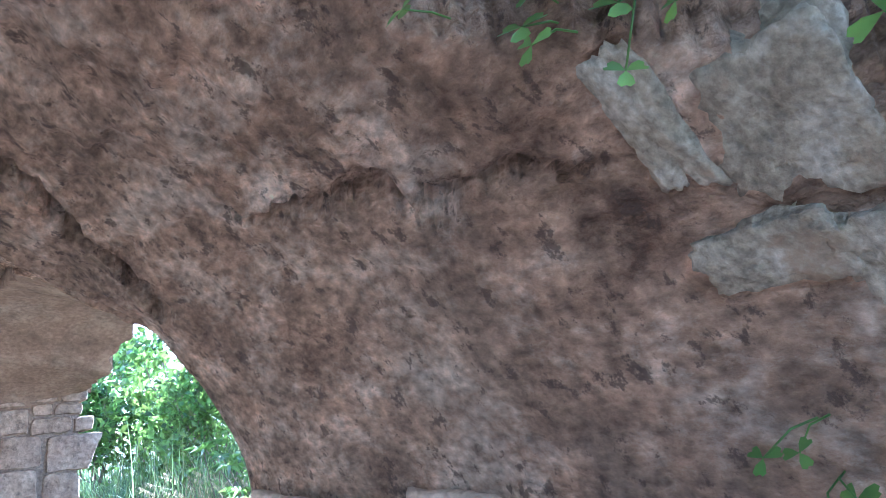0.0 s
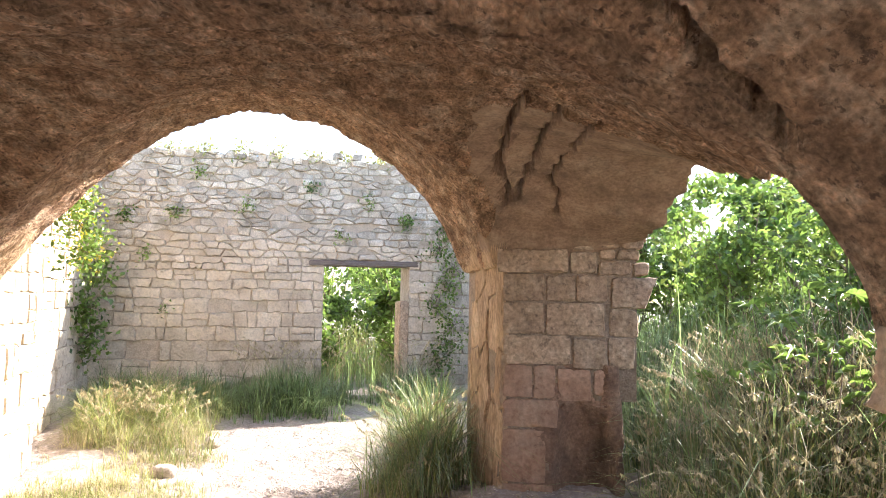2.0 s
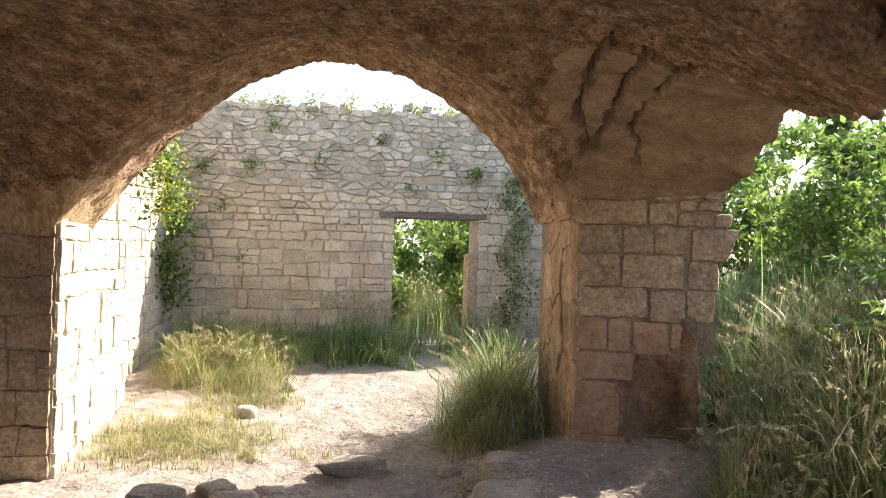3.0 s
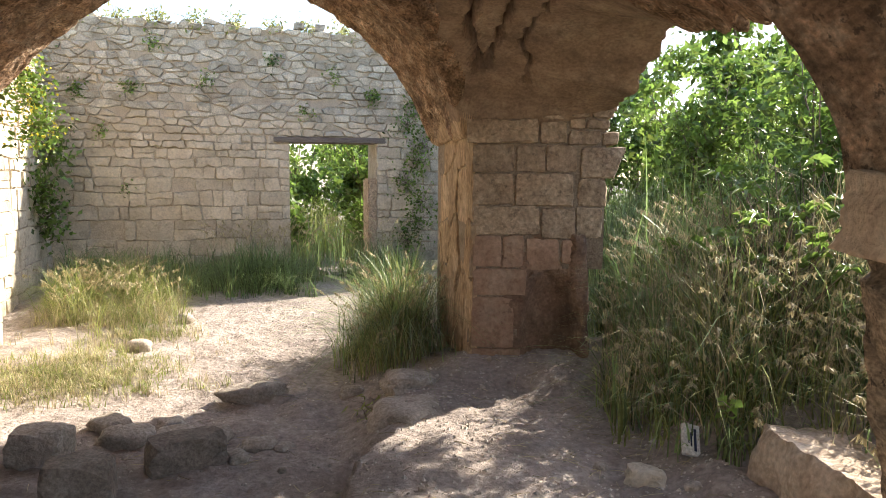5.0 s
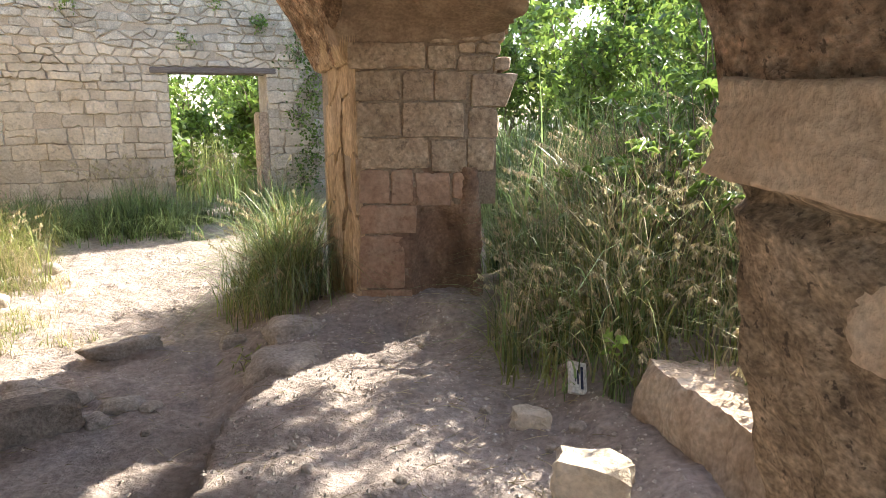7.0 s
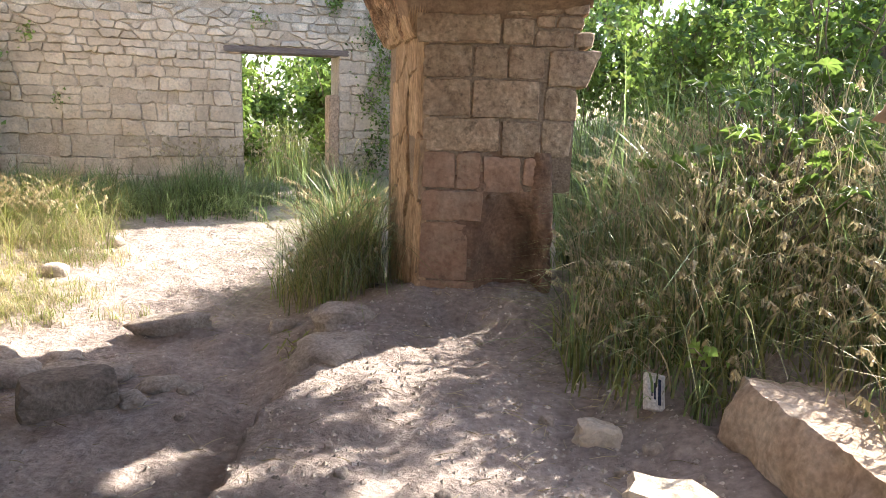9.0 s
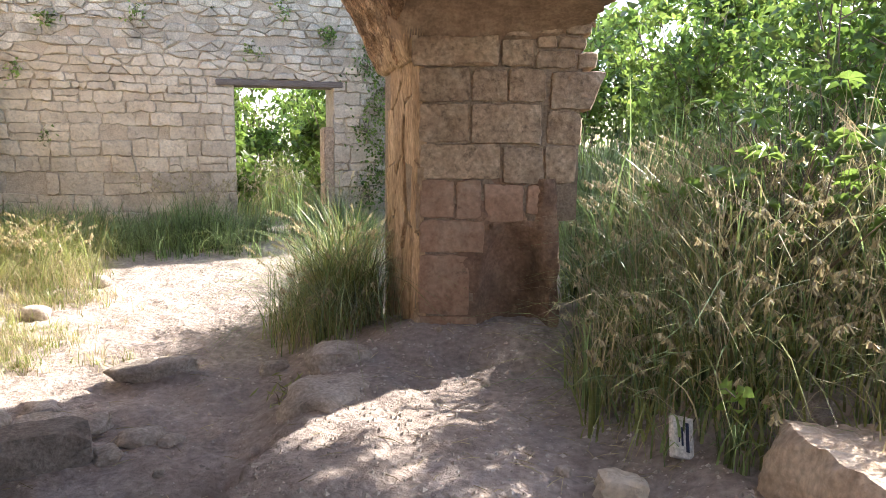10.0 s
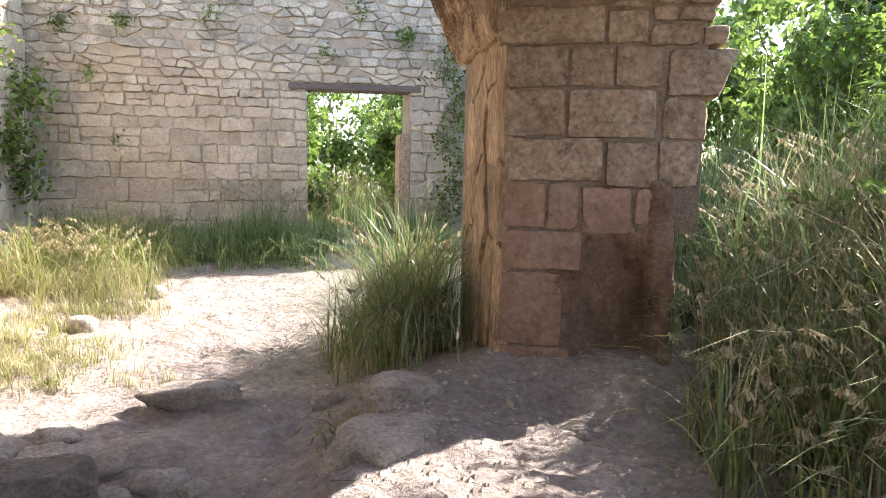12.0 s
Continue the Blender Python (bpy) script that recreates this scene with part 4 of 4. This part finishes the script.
for k, (x, y, h, sp, nl, lf) in enumerate([(3.0, 0.6, 2.1, 0.85, 1500, 0.05), (2.5, 2.2, 2.1, 0.8, 2400, 0.045), (4.4, -0.6, 1.7, 1.1, 2200, 0.06),
                                           (4.0, 2.4, 2.6, 1.4, 3600, 0.06), (2.7, 3.4, 2.5, 1.2, 3200, 0.06), (1.7, 4.6, 2.4, 1.2, 2600, 0.06)]):
    woody("shrub", x, y, h, sp, nl, lf, 40 + k, "dense green leafy shrub on the grassy bank", "shrub", LEAF, 5, 0.018, group="shrubs on the bank")
for k, (x, y, h, sp, nl) in enumerate([(3.7, 1.2, 4.4, 0.85, 1500), (5.4, 1.8, 4.0, 1.5, 1500), (6.8, 4.4, 4.6, 1.9, 3000), (4.8, 6.2, 4.4, 1.8, 3000), (8.0, 0.4, 4.4, 1.9, 2800), (3.0, 7.5, 4.2, 1.7, 2800), (9.5, 7.0, 5.0, 2.2, 2600)]):
    woody("tree", x, y, h, sp, nl, 0.08, 60 + k, "slender young tree with loose light green foliage", "tree", LEAF, 2, 0.05, 0.78 if k == 0 else 0.2, "trees beyond the ruin")
for k, (x, y, h, sp) in enumerate([(14, 3, 4, 3.0), (15, 9, 4.5, 3.2), (12, 14, 4.5, 3.2), (7, 16, 4.5, 3.2), (1.5, 17, 4.5, 3.2), (-4, 18, 4.5, 3.2), (15, -3, 4, 3)]):
    woody("tree", x, y, h, sp, 3200, 0.16, 100 + k, "bushy green tree in the distance", "tree", LEAF, 4, 0.10, 0.05, "distant trees")
for k, (u, v, h, sp, nl) in enumerate([(-1.25, 6.9, 2.2, 0.75, 2600), (0.55, 7.3, 2.3, 0.7, 2400), (-0.5, 10.4, 3.4, 1.5, 3600), (-1.8, 10.5, 2.8, 1.6, 2600), (1.4, 10.5, 3.2, 1.6, 3200)]):
    p = W(u, v, 0)
    woody("shrub", p.x, p.y, h, sp, nl, 0.075, 80 + k, "bright green leafy shrub outside the doorway", "shrub", LEAF, 4, 0.02, 0.1, group="shrubs outside the doorway")
pd = W(-0.3, 7.6, 0)
grass_patch("door_grass", "sunlit tall grass outside the doorway", 29, 2200, (pd.x - 2.2, pd.x + 2.2, pd.y - 1.6, pd.y + 2.0), lambda x, y: 1.0, lambda x, y: 0.7, 0.014, 0.45, GRASS_GREEN)
grass_patch("door_grass_light", "bright sunlit grass outside the doorway", 40, 2600, (pd.x - 1.4, pd.x + 2.4, pd.y - 0.6, pd.y + 3.0), lambda x, y: 1.0, lambda x, y: 1.1, 0.013, 0.6, GRASS_YELLOW)


# ---- loose stones ----
def boulder(name, x, y, size, seed, label, mat=ROCK, turn=0.0, sink=0.25, rough=0.25, cube=0.0, category="rock", tilt=0.0, z=None, group=""):
    bm = bmesh.new()
    bmesh.ops.create_icosphere(bm, subdivisions=3, radius=1.0)
    for v in bm.verts:
        c = v.co.normalized()
        if cube:
            m = max(abs(c.x), abs(c.y), abs(c.z))
            c = c.lerp(c / m * 0.82, cube)
        d = 1 + rough * noise.fractal(c * 1.3 + Vector((seed, 0, 0)), 1.0, 2.0, 3) * 0.6
        v.co = Vector((c.x * size[0] / 2, c.y * size[1] / 2, c.z * size[2] / 2)) * d
    ob = part(name, bm, mat, None, "", cube < 0.5)
    zz = ground_z(x, y) if z is None else z
    ob.matrix_world = pose(x, y, zz + size[2] * (0.5 - sink), tilt, 0, turn)
    return tagged(ob, label, category, group)


# the first two blocks wear the field stone with shade painted in
boulder("stone_block", -2.12, -2.02, (0.44, 0.34, 0.36), 3, "squared grey fallen block in the shade, shade put into its colour", SHADED_ROCK, turn=20, cube=0.85, rough=0.12, category="stone block")
boulder("stone_block", -1.72, -1.55, (0.56, 0.28, 0.30), 4, "squared grey fallen block lying in the dust, shade put into its colour", SHADED_ROCK, turn=38, cube=0.85, rough=0.12, category="stone block")
boulder("stone_block", -2.65, -1.55, (0.40, 0.34, 0.30), 5, "rough grey fallen block at the edge of the shade", turn=10, cube=0.7, rough=0.2, category="stone block")
boulder("rock", -3.2, 1.81, (0.18, 0.16, 0.14), 6, "small pale rounded stone on the sunny grass")
boulder("rock", -4.3, 2.2, (0.34, 0.26, 0.22), 7, "pale sunlit stone lying in the grass", cube=0.3)
boulder("rock", -3.22, 0.80, (0.26, 0.18, 0.16), 8, "pale sunlit stone on the courtyard floor", cube=0.3)
boulder("rock", 0.95, -2.03, (0.22, 0.17, 0.15), 9, "small whitish stone on the dusty ground", WALLSTONE, cube=0.6, rough=0.5, sink=0.3)
boulder("cut_stone", 1.08, -2.74, (0.36, 0.24, 0.22), 10, "pale squared stone standing in the sun", WALLSTONE, turn=-18, cube=1.0, rough=0.3, category="stone block", sink=0.15)
boulder("ledge_rock", -0.42, -0.98, (0.60, 0.74, 0.34), 12, "smooth grey rock worn into the ledge", turn=-12, sink=0.5, rough=0.6, cube=0.35, z=-0.30)
boulder("ledge_rock", -0.46, -0.38, (0.48, 0.42, 0.24), 13, "flat grey rock at the foot of the pier", turn=20, sink=0.5, cube=0.5, rough=0.5, z=-0.22)
boulder("ledge_rock", -0.40, -1.85, (0.40, 0.40, 0.30), 14, "broken pale rock at the edge of the ledge", turn=25, sink=0.5, cube=0.75, rough=0.4, z=-0.34)
boulder("ledge_rock", -0.95, -0.18, (0.22, 0.12, 0.14), 15, "small brown rock at the side of the path", turn=20, cube=0.6, sink=0.45)
boulder("rock", -0.36, -0.40, (0.11, 0.08, 0.06), 19, "small flat stone on the ledge", cube=0.4)
boulder("rock", -1.72, -0.28, (0.55, 0.22, 0.16), 16, "low grey stone half buried in the path", turn=25, sink=0.5, rough=0.6, cube=0.3)
boulder("rock", -1.36, -1.22, (0.26, 0.2, 0.12), 17, "small grey stone beside the fallen block", turn=25, sink=0.4, rough=0.5)
for k, (x, y, d) in enumerate([(-2.25, -1.25, 0.30), (-1.98, -1.15, 0.24), (-1.70, -1.12, 0.20), (-1.45, -1.42, 0.16), (-2.5, -1.0, 0.26), (-2.15, -0.85, 0.17), (-1.2, -1.25, 0.12)]):
    boulder("rock", x, y, (d * 1.3, d, d * 0.6), 50 + k, "low grey stone half buried in the dusty ridge", cube=0.4, rough=0.5, turn=k * 41, sink=0.45, group="stones in the ridge")
for k, (x, y, d) in enumerate([(0.62, -2.75, 0.09), (0.30, -2.55, 0.06), (-0.1, -2.45, 0.07), (-0.2, -2.2, 0.05), (0.75, -1.85, 0.08), (1.15, -2.2, 0.09), (1.0, -2.3, 0.06), (0.45, -1.75, 0.05), (0.1, -0.5, 0.05), (0.45, -0.75, 0.06), (-1.1, -1.6, 0.06), (-0.2, 0.32, 0.07), (0.15, -0.12, 0.06)]):
    boulder("rock", x, y, (d, d * 0.8, d * 0.7), 30 + k, "small loose stone on the dusty ground", cube=0.4, rough=0.5, turn=k * 37, sink=0.3, group="loose stones")


def build_kerb():
    bm = bmesh.new()
    nx, ny = 40, 80
    grid = []
    for j in range(ny + 1):
        y = -2.12 - 1.62 * j / ny
        left = 1.36 + 0.20 * (j / ny) + 0.03 * noise.noise(Vector((y * 3, 0, 0)))
        row = []
        for i in range(nx + 1):
            t = i / nx
            if t < 0.5:
                k = t / 0.5
                p = Vector((left + 0.04 * k + 0.06 * sstep(-2.35, -2.10, y), y, -0.45 + (0.66 - 0.03 * sstep(-2.5, -2.1, y)) * k))
                p.x += 0.05 * fbm(y * 3, p.z * 3, 2) + 0.012 * fbm(y * 14, p.z * 14, 2) + 0.05 * k ** 6
            else:
                k = (t - 0.5) / 0.5
                p = Vector((left + 0.09 + 0.57 * k + 0.06 * (1 - k) * sstep(-2.35, -2.10, y), y, 0.21 - 0.03 * sstep(-2.5, -2.1, y) - 0.04 * k))
                p.z += 0.04 * fbm(p.x * 4, y * 4, 6) + 0.012 * fbm(p.x * 15, y * 15, 6)
            row.append(bm.verts.new(p))
        grid.append(row)
    for j in range(ny):
        for i in range(nx):
            bm.faces.new((grid[j][i], grid[j][i + 1], grid[j + 1][i + 1], grid[j + 1][i]))
    for row, rev in ((grid[0], False), (grid[-1], True)):
        low = bm.verts.new((row[-1].co.x, row[-1].co.y, -0.45))
        ring = row + [low]
        bm.faces.new(ring if not rev else ring[::-1])
    bmesh.ops.recalc_face_normals(bm, faces=bm.faces[:])
    kerb = part("kerb", bm, KERB, None, "", True)
    kerb.data.set_sharp_from_angle(angle=radians(40))
    return tagged(kerb, "long low worn stone kerb holding back the grassy bank", "kerb", kind="structure")


build_kerb()


def pebbles():
    r = random.Random(5)
    verts, faces = [], []
    for k in range(26000):
        x, y = r.uniform(-3.6, 1.4), r.uniform(-3.8, 2.6)
        if r.random() > 0.3 + 0.7 * (x > -0.6) * (y < 0):
            continue
        s = 0.003 + 0.016 * r.random() ** 3.6
        z = ground_z(x, y)
        b = len(verts)
        for d in ((1, 0, 0), (0, 1, 0), (-1, 0, 0), (0, -1, 0), (0, 0, 0.8), (0, 0, -0.6)):
            j = r.uniform(0.7, 1.3)
            verts.append((x + d[0] * s * j, y + d[1] * s * j, z - s * 0.1 + d[2] * s * j))
        for a in range(4):
            c = (a + 1) % 4
            faces += [(b + a, b + c, b + 4), (b + c, b + a, b + 5)]
    return tagged(mesh_object("gravel", verts, faces, GRAVEL), "loose gravel and stone chips on the earth", "gravel", kind="stuff")


pebbles()


def twigs():
    """Dry stalks and twigs lying about on the trodden earth."""
    r = random.Random(6)
    verts, faces = [], []
    for k in range(900):
        x, y, a, ln = r.uniform(-2.6, 1.3), r.uniform(-3.0, 0.6), r.uniform(0, 6.28), r.uniform(0.015, 0.07)
        if r.random() > 0.25 + 0.75 * sstep(-0.4, 0.9, x):
            continue
        p, q = (Vector((x + e * math.cos(a) * ln, y + e * math.sin(a) * ln, 0)) for e in (-1, 1))
        p.z, q.z = ground_z(p.x, p.y) + 0.004, ground_z(q.x, q.y) + 0.004
        v, f = tube([p, p.lerp(q, 0.5) + Vector((r.uniform(-0.006, 0.006), r.uniform(-0.006, 0.006), 0.004)), q], [0.0022, 0.002, 0.0012], 3)
        b = len(verts)
        verts += v
        faces += [tuple(b + i for i in face) for face in f]
    return tagged(mesh_object("straw_litter", verts, faces, GRASS_DRY), "dry straw and twigs strewn over the earth", "litter", kind="stuff")


twigs()
for k, (x, y, h) in enumerate([(-2.5, -8.6, 2.4), (0.2, -9.5, 2.6), (2.6, -8.4, 2.4)]):
    woody("shrub", x, y, h, 1.1, 2000, 0.07, 700 + k, "green leafy shrub outside behind the vault", "shrub", LEAF, 4, 0.02, group="shrubs behind the vault")

# card carton in the grass
carton = tagged(new("carton"), "torn white printed card carton lying in the grass", "carton")
carton.matrix_world = pose(1.23, -1.86, ground_z(1.23, -1.86) + 0.075, 58, 18, 18)
bm = bmesh.new()
bmesh.ops.create_cube(bm, size=1)
bmesh.ops.scale(bm, vec=(0.10, 0.17, 0.035), verts=bm.verts)
bmesh.ops.bevel(bm, geom=bm.edges[:], offset=0.003, segments=1, affect="EDGES")
box = part("box", bm, CARD, carton)
for bx, ln, wd in ((0.016, 0.12, 0.016), (-0.010, 0.075, 0.009), (-0.026, 0.05, 0.005)):
    bm = bmesh.new()
    bmesh.ops.create_cube(bm, size=1)
    bmesh.ops.scale(bm, vec=(wd, ln, 0.002), verts=bm.verts)
    bmesh.ops.translate(bm, vec=(bx, 0.0, 0.0185), verts=bm.verts)
    part("print_bar", bm, INK, box, "dark printed bar")


def leaf_cluster(name, spots, count, leaf, spread, seed, label, category, mat, long=1.6, flowers=0, kind="", group=""):
    """Leaves growing out of a wall at the given spots, with short stalks."""
    r = random.Random(seed)
    root = tagged(new(name), label, category, group, kind)
    root.location = spots[0]
    o = Vector(spots[0])
    pts, fl, sv, sf = [], [], [], []
    for sp in spots:
        c = Vector(sp) - o
        for k in range(max(3, count // (len(spots) * 12))):
            e = c + Vector((r.gauss(0, 1), r.gauss(0, 1), r.gauss(0, 1))) * spread * 0.6
            v, f = tube([c, c.lerp(e, 0.5) + Vector((0, 0, 0.02)), e], [0.004, 0.003, 0.001], 3)
            b = len(sv)
            sv += v
            sf += [tuple(b + q for q in face) for face in f]
        pts += [tuple(c + Vector((r.gauss(0, 1), r.gauss(0, 1), r.gauss(0, 1.1))) * spread * 0.55) for _ in range(count // len(spots))]
    mesh_object("stalk", sv, sf, BARK, root)
    leaves("foliage", pts, [leaf * r.uniform(0.6, 1.3) for _ in pts], mat, root, seed, long)
    if flowers:
        fp = [tuple(Vector(spots[k % len(spots)]) - o + Vector((r.gauss(0, 1), r.gauss(0, 1), r.gauss(0, 1))) * spread * 0.62) for k in range(flowers)]
        tagged(leaves("blossom", fp, [leaf * 0.8 for _ in fp], FLOWER, root, seed + 1, 1.0), "small yellow flowers")
    return root


leaf_cluster("wall_bush", [(-4.50, 1.25, 2.15), (-4.52, 1.35, 1.85), (-4.55, 1.2, 2.4)], 900, 0.04, 0.22, 7, "flowering yellow-green bush growing from the jamb", "bush", LEAF, flowers=260)
leaf_cluster("wall_bush", [tuple(W(-4.2, 4.6, 1.2)), tuple(W(-4.15, 4.9, 1.7)), tuple(W(-4.2, 4.8, 0.8))], 900, 0.05, 0.25, 8, "dark green bush in the corner of the courtyard", "bush", LEAF)
leaf_cluster("vine", [tuple(W(0.72 + 0.12 * (k % 3), FV - 0.06, 0.4 + 0.3 * k)) for k in range(8)], 1800, 0.035, 0.24, 9, "green creeper hanging on the wall beside the doorway", "vine", LEAF)
for k, (u, z, n) in enumerate([(-3.9, 2.55, 120), (-3.2, 2.6, 110), (-2.2, 2.75, 90), (-1.3, 3.05, 90), (-0.4, 2.9, 90), (-3.6, 2.0, 60), (-2.9, 3.2, 90), (0.2, 2.6, 160), (-0.8, 2.35, 60), (-3.3, 1.2, 40)]):
    leaf_cluster("wall_weed", [tuple(W(u, FV - 0.03, z))], n, 0.032, 0.11, 200 + k, "small green weed rooted in the wall joints", "weed", LEAF, group="weeds on the wall")
for k in range(9):
    u = -3.9 + 0.52 * k
    leaf_cluster("wall_weed", [tuple(W(u, FV + 0.1, 3.55))], 150, 0.03, 0.16, 220 + k, "sunlit yellowish weeds on top of the ruined wall", "weed", GRASS_YELLOW, 2.5, group="weeds on the wall")
for k in range(7):
    p = W(-3.7 + 0.62 * k, FV + 0.3, 0)
    boulder("rock", p.x, p.y, (0.26, 0.22, 0.2), 300 + k, "loose stone on top of the ruined wall", WALLSTONE, cube=0.5, rough=0.4, z=3.46, sink=0.1, turn=50 * k, group="stones on the wall")
jb = W(0.19, FV + 0.2, 0)
doorstone = part("jamb_stone", bmesh.new(), LIMESTONE)
bm = bmesh.new()
bmesh.ops.create_cube(bm, size=1)
bmesh.ops.scale(bm, vec=(0.14, 0.46, 1.5), verts=bm.verts)
bmesh.ops.bevel(bm, geom=bm.edges[:], offset=0.02, segments=2, affect="EDGES")
bm.to_mesh(doorstone.data)
bm.free()
doorstone.matrix_world = place_matrix((jb.x, jb.y, 0.62), tuple(W(1, 0, 0)))
tagged(doorstone, "reddish upright stone narrowing the doorway", "door jamb", kind="structure")
def clover(name, x, y, z, size, count, seed, label, drop=0.06):
    """A small creeping plant: stalks that end in three rounded leaflets."""
    r = random.Random(seed)
    root = tagged(new(name), label, "plant", "creepers on the broken wall")
    root.location = (x, y, z)
    for k in range(count):
        e = Vector((r.uniform(-0.09, -0.02), r.gauss(0, 0.04), r.gauss(-0.01, drop)))
        v, f = tube([Vector((0.05, 0, 0.02)), e * 0.5 + Vector((0, 0, 0.015)), e], [0.0016, 0.0013, 0.001], 4)
        stalk = mesh_object("stalk", v, f, LEAF, root, True)
        turn = Euler((r.uniform(-0.4, 0.4), r.uniform(-1.3, -0.7), r.uniform(0.0, 0.8))).to_matrix().to_4x4() @ Matrix.Rotation(r.uniform(0, 6.28), 4, "Z")
        lv, lf, s2 = [], [], size * r.uniform(0.7, 1.2)
        for m in range(3):
            a0 = m * 2.094
            b = len(lv)
            for rad, off in ((0.0, 0.0), (0.55, -0.55), (0.95, -0.42), (1.05, -0.18), (0.90, 0.0), (1.05, 0.18), (0.95, 0.42), (0.55, 0.55)):
                lv.append((math.cos(a0 + off) * rad * s2, math.sin(a0 + off) * rad * s2, 0.18 * s2 * abs(off) - 0.1 * s2 * rad))
            lf += [(b, b + q, b + q + 1) for q in range(1, 7)]
        leaf = mesh_object("leaf", lv, lf, LEAF, stalk, True)
        leaf.matrix_basis = Matrix.Translation(e) @ turn
    return root


for k, (x, y, z, n) in enumerate([(1.05, -5.27, 1.49, 2), (1.07, -5.25, 1.43, 2), (0.80, -5.26, 1.85, 3), (0.75, -5.15, 1.90, 1), (0.86, -5.40, 1.86, 5), (0.82, -5.33, 1.90, 5), (0.92, -5.47, 1.80, 5), (0.78, -5.40, 1.97, 6)]):
    clover("creeper", x, y, z, 0.022, n, 500 + k, "green clover-like creeper on the broken vault end", 0.03)


def palmate(name, x, y, h, count, size, seed, label):
    """A weed with broad many-fingered leaves on long stalks."""
    r = random.Random(seed)
    z = ground_z(x, y)
    root = tagged(new(name), label, "plant", "broad-leaved plants")
    root.location = (x, y, z)
    for k in range(count):
        a, hh = r.uniform(0, 2 * math.pi), h * r.uniform(0.6, 1.05)
        e = Vector((math.cos(a), math.sin(a), 0)) * r.uniform(0.15, 0.45) + Vector((0, 0, hh))
        v, f = tube([Vector((0, 0, -0.03)), Vector((e.x * 0.3, e.y * 0.3, hh * 0.6)), e], [0.007, 0.005, 0.003], 4)
        stalk = mesh_object("stalk", v, f, BARK, root, True)
        s, q = size * r.uniform(0.7, 1.25), Euler((r.uniform(-0.7, 0.7), r.uniform(-0.7, 0.7), r.uniform(0, 6.28)))
        lv, lf = [(0, 0, 0)], []
        for m in range(7):
            b = -2.1 + 4.2 * m / 6
            ln = s * (1 - 0.12 * abs(m - 3))
            for off, rad, dz in ((-0.17, 0.55, 0.02), (0, 1.0, -0.18 * s), (0.17, 0.55, 0.02)):
                lv.append((math.cos(b + off) * ln * rad, math.sin(b + off) * ln * rad, dz))
            i = 1 + 3 * m
            lf += [(0, i, i + 1), (0, i + 1, i + 2)]
            if m:
                lf.append((0, i - 1, i))
        leaf = mesh_object("leaf", lv, lf, LEAF, stalk, True)
        leaf.matrix_basis = Matrix.Translation(e) @ q.to_matrix().to_4x4()
    return root


for k, (x, y, h) in enumerate([(2.0, -0.9, 1.0), (2.05, -0.75, 0.95), (2.5, -0.3, 1.15), (1.85, -0.2, 0.9), (1.7, -0.65, 0.95), (2.2, -0.55, 1.2), (2.1, 0.2, 1.2), (2.6, -0.7, 1.1), (1.95, -1.3, 0.85)]):
    palmate("broad_leaf_plant", x, y, h, 9, 0.13, 400 + k, "broad many-fingered green leaves above the grass")
leaf_cluster("creeper_mat", [(0.88, -5.50, 1.93), (0.83, -5.42, 1.97), (0.92, -5.56, 1.86)], 420, 0.016, 0.06, 15, "dark green creeper hanging over the broken vault end", "plant", LEAF, 1.4)
leaf_cluster("seedling", [(1.36, -2.06, 0.22)], 16, 0.045, 0.07, 13, "small bright green seedling at the end of the kerb", "plant", LEAF, 1.2)
leaf_cluster("path_weed", [(-0.72, -0.75, -0.28), (-0.70, -0.95, -0.3)], 60, 0.012, 0.10, 14, "thin dry weed growing by the ledge", "weed", GRASS_YELLOW, 6.0)

# litter by the pier
GLASS = bpy.data.materials.new("clear_plastic")
GLASS.use_nodes = True
GLASS.node_tree.nodes["Principled BSDF"].inputs["Transmission Weight"].default_value = 0.9
GLASS.node_tree.nodes["Principled BSDF"].inputs["Roughness"].default_value = 0.15
GLASS.node_tree.nodes["Principled BSDF"].inputs["IOR"].default_value = 1.2
bottle = tagged(new("bottle"), "crushed clear plastic bottle lying in the dust", "bottle")
bottle.matrix_world = pose(-0.45, 0.42, ground_z(-0.45, 0.42) + 0.03, 90, 0, 60)
prof = [(0, 0.03), (0.05, 0.031), (0.09, 0.027), (0.13, 0.03), (0.16, 0.022), (0.18, 0.011), (0.20, 0.011)]
v, f = tube([Vector((0, 0, a)) for a, _ in prof], [b for _, b in prof], 12)
mesh_object("body", v, f, GLASS, bottle, True)
v, f = tube([Vector((0, 0, 0.20)), Vector((0, 0, 0.215))], [0.013, 0.013], 12)
mesh_object("cap", v, f, CARD, bottle)
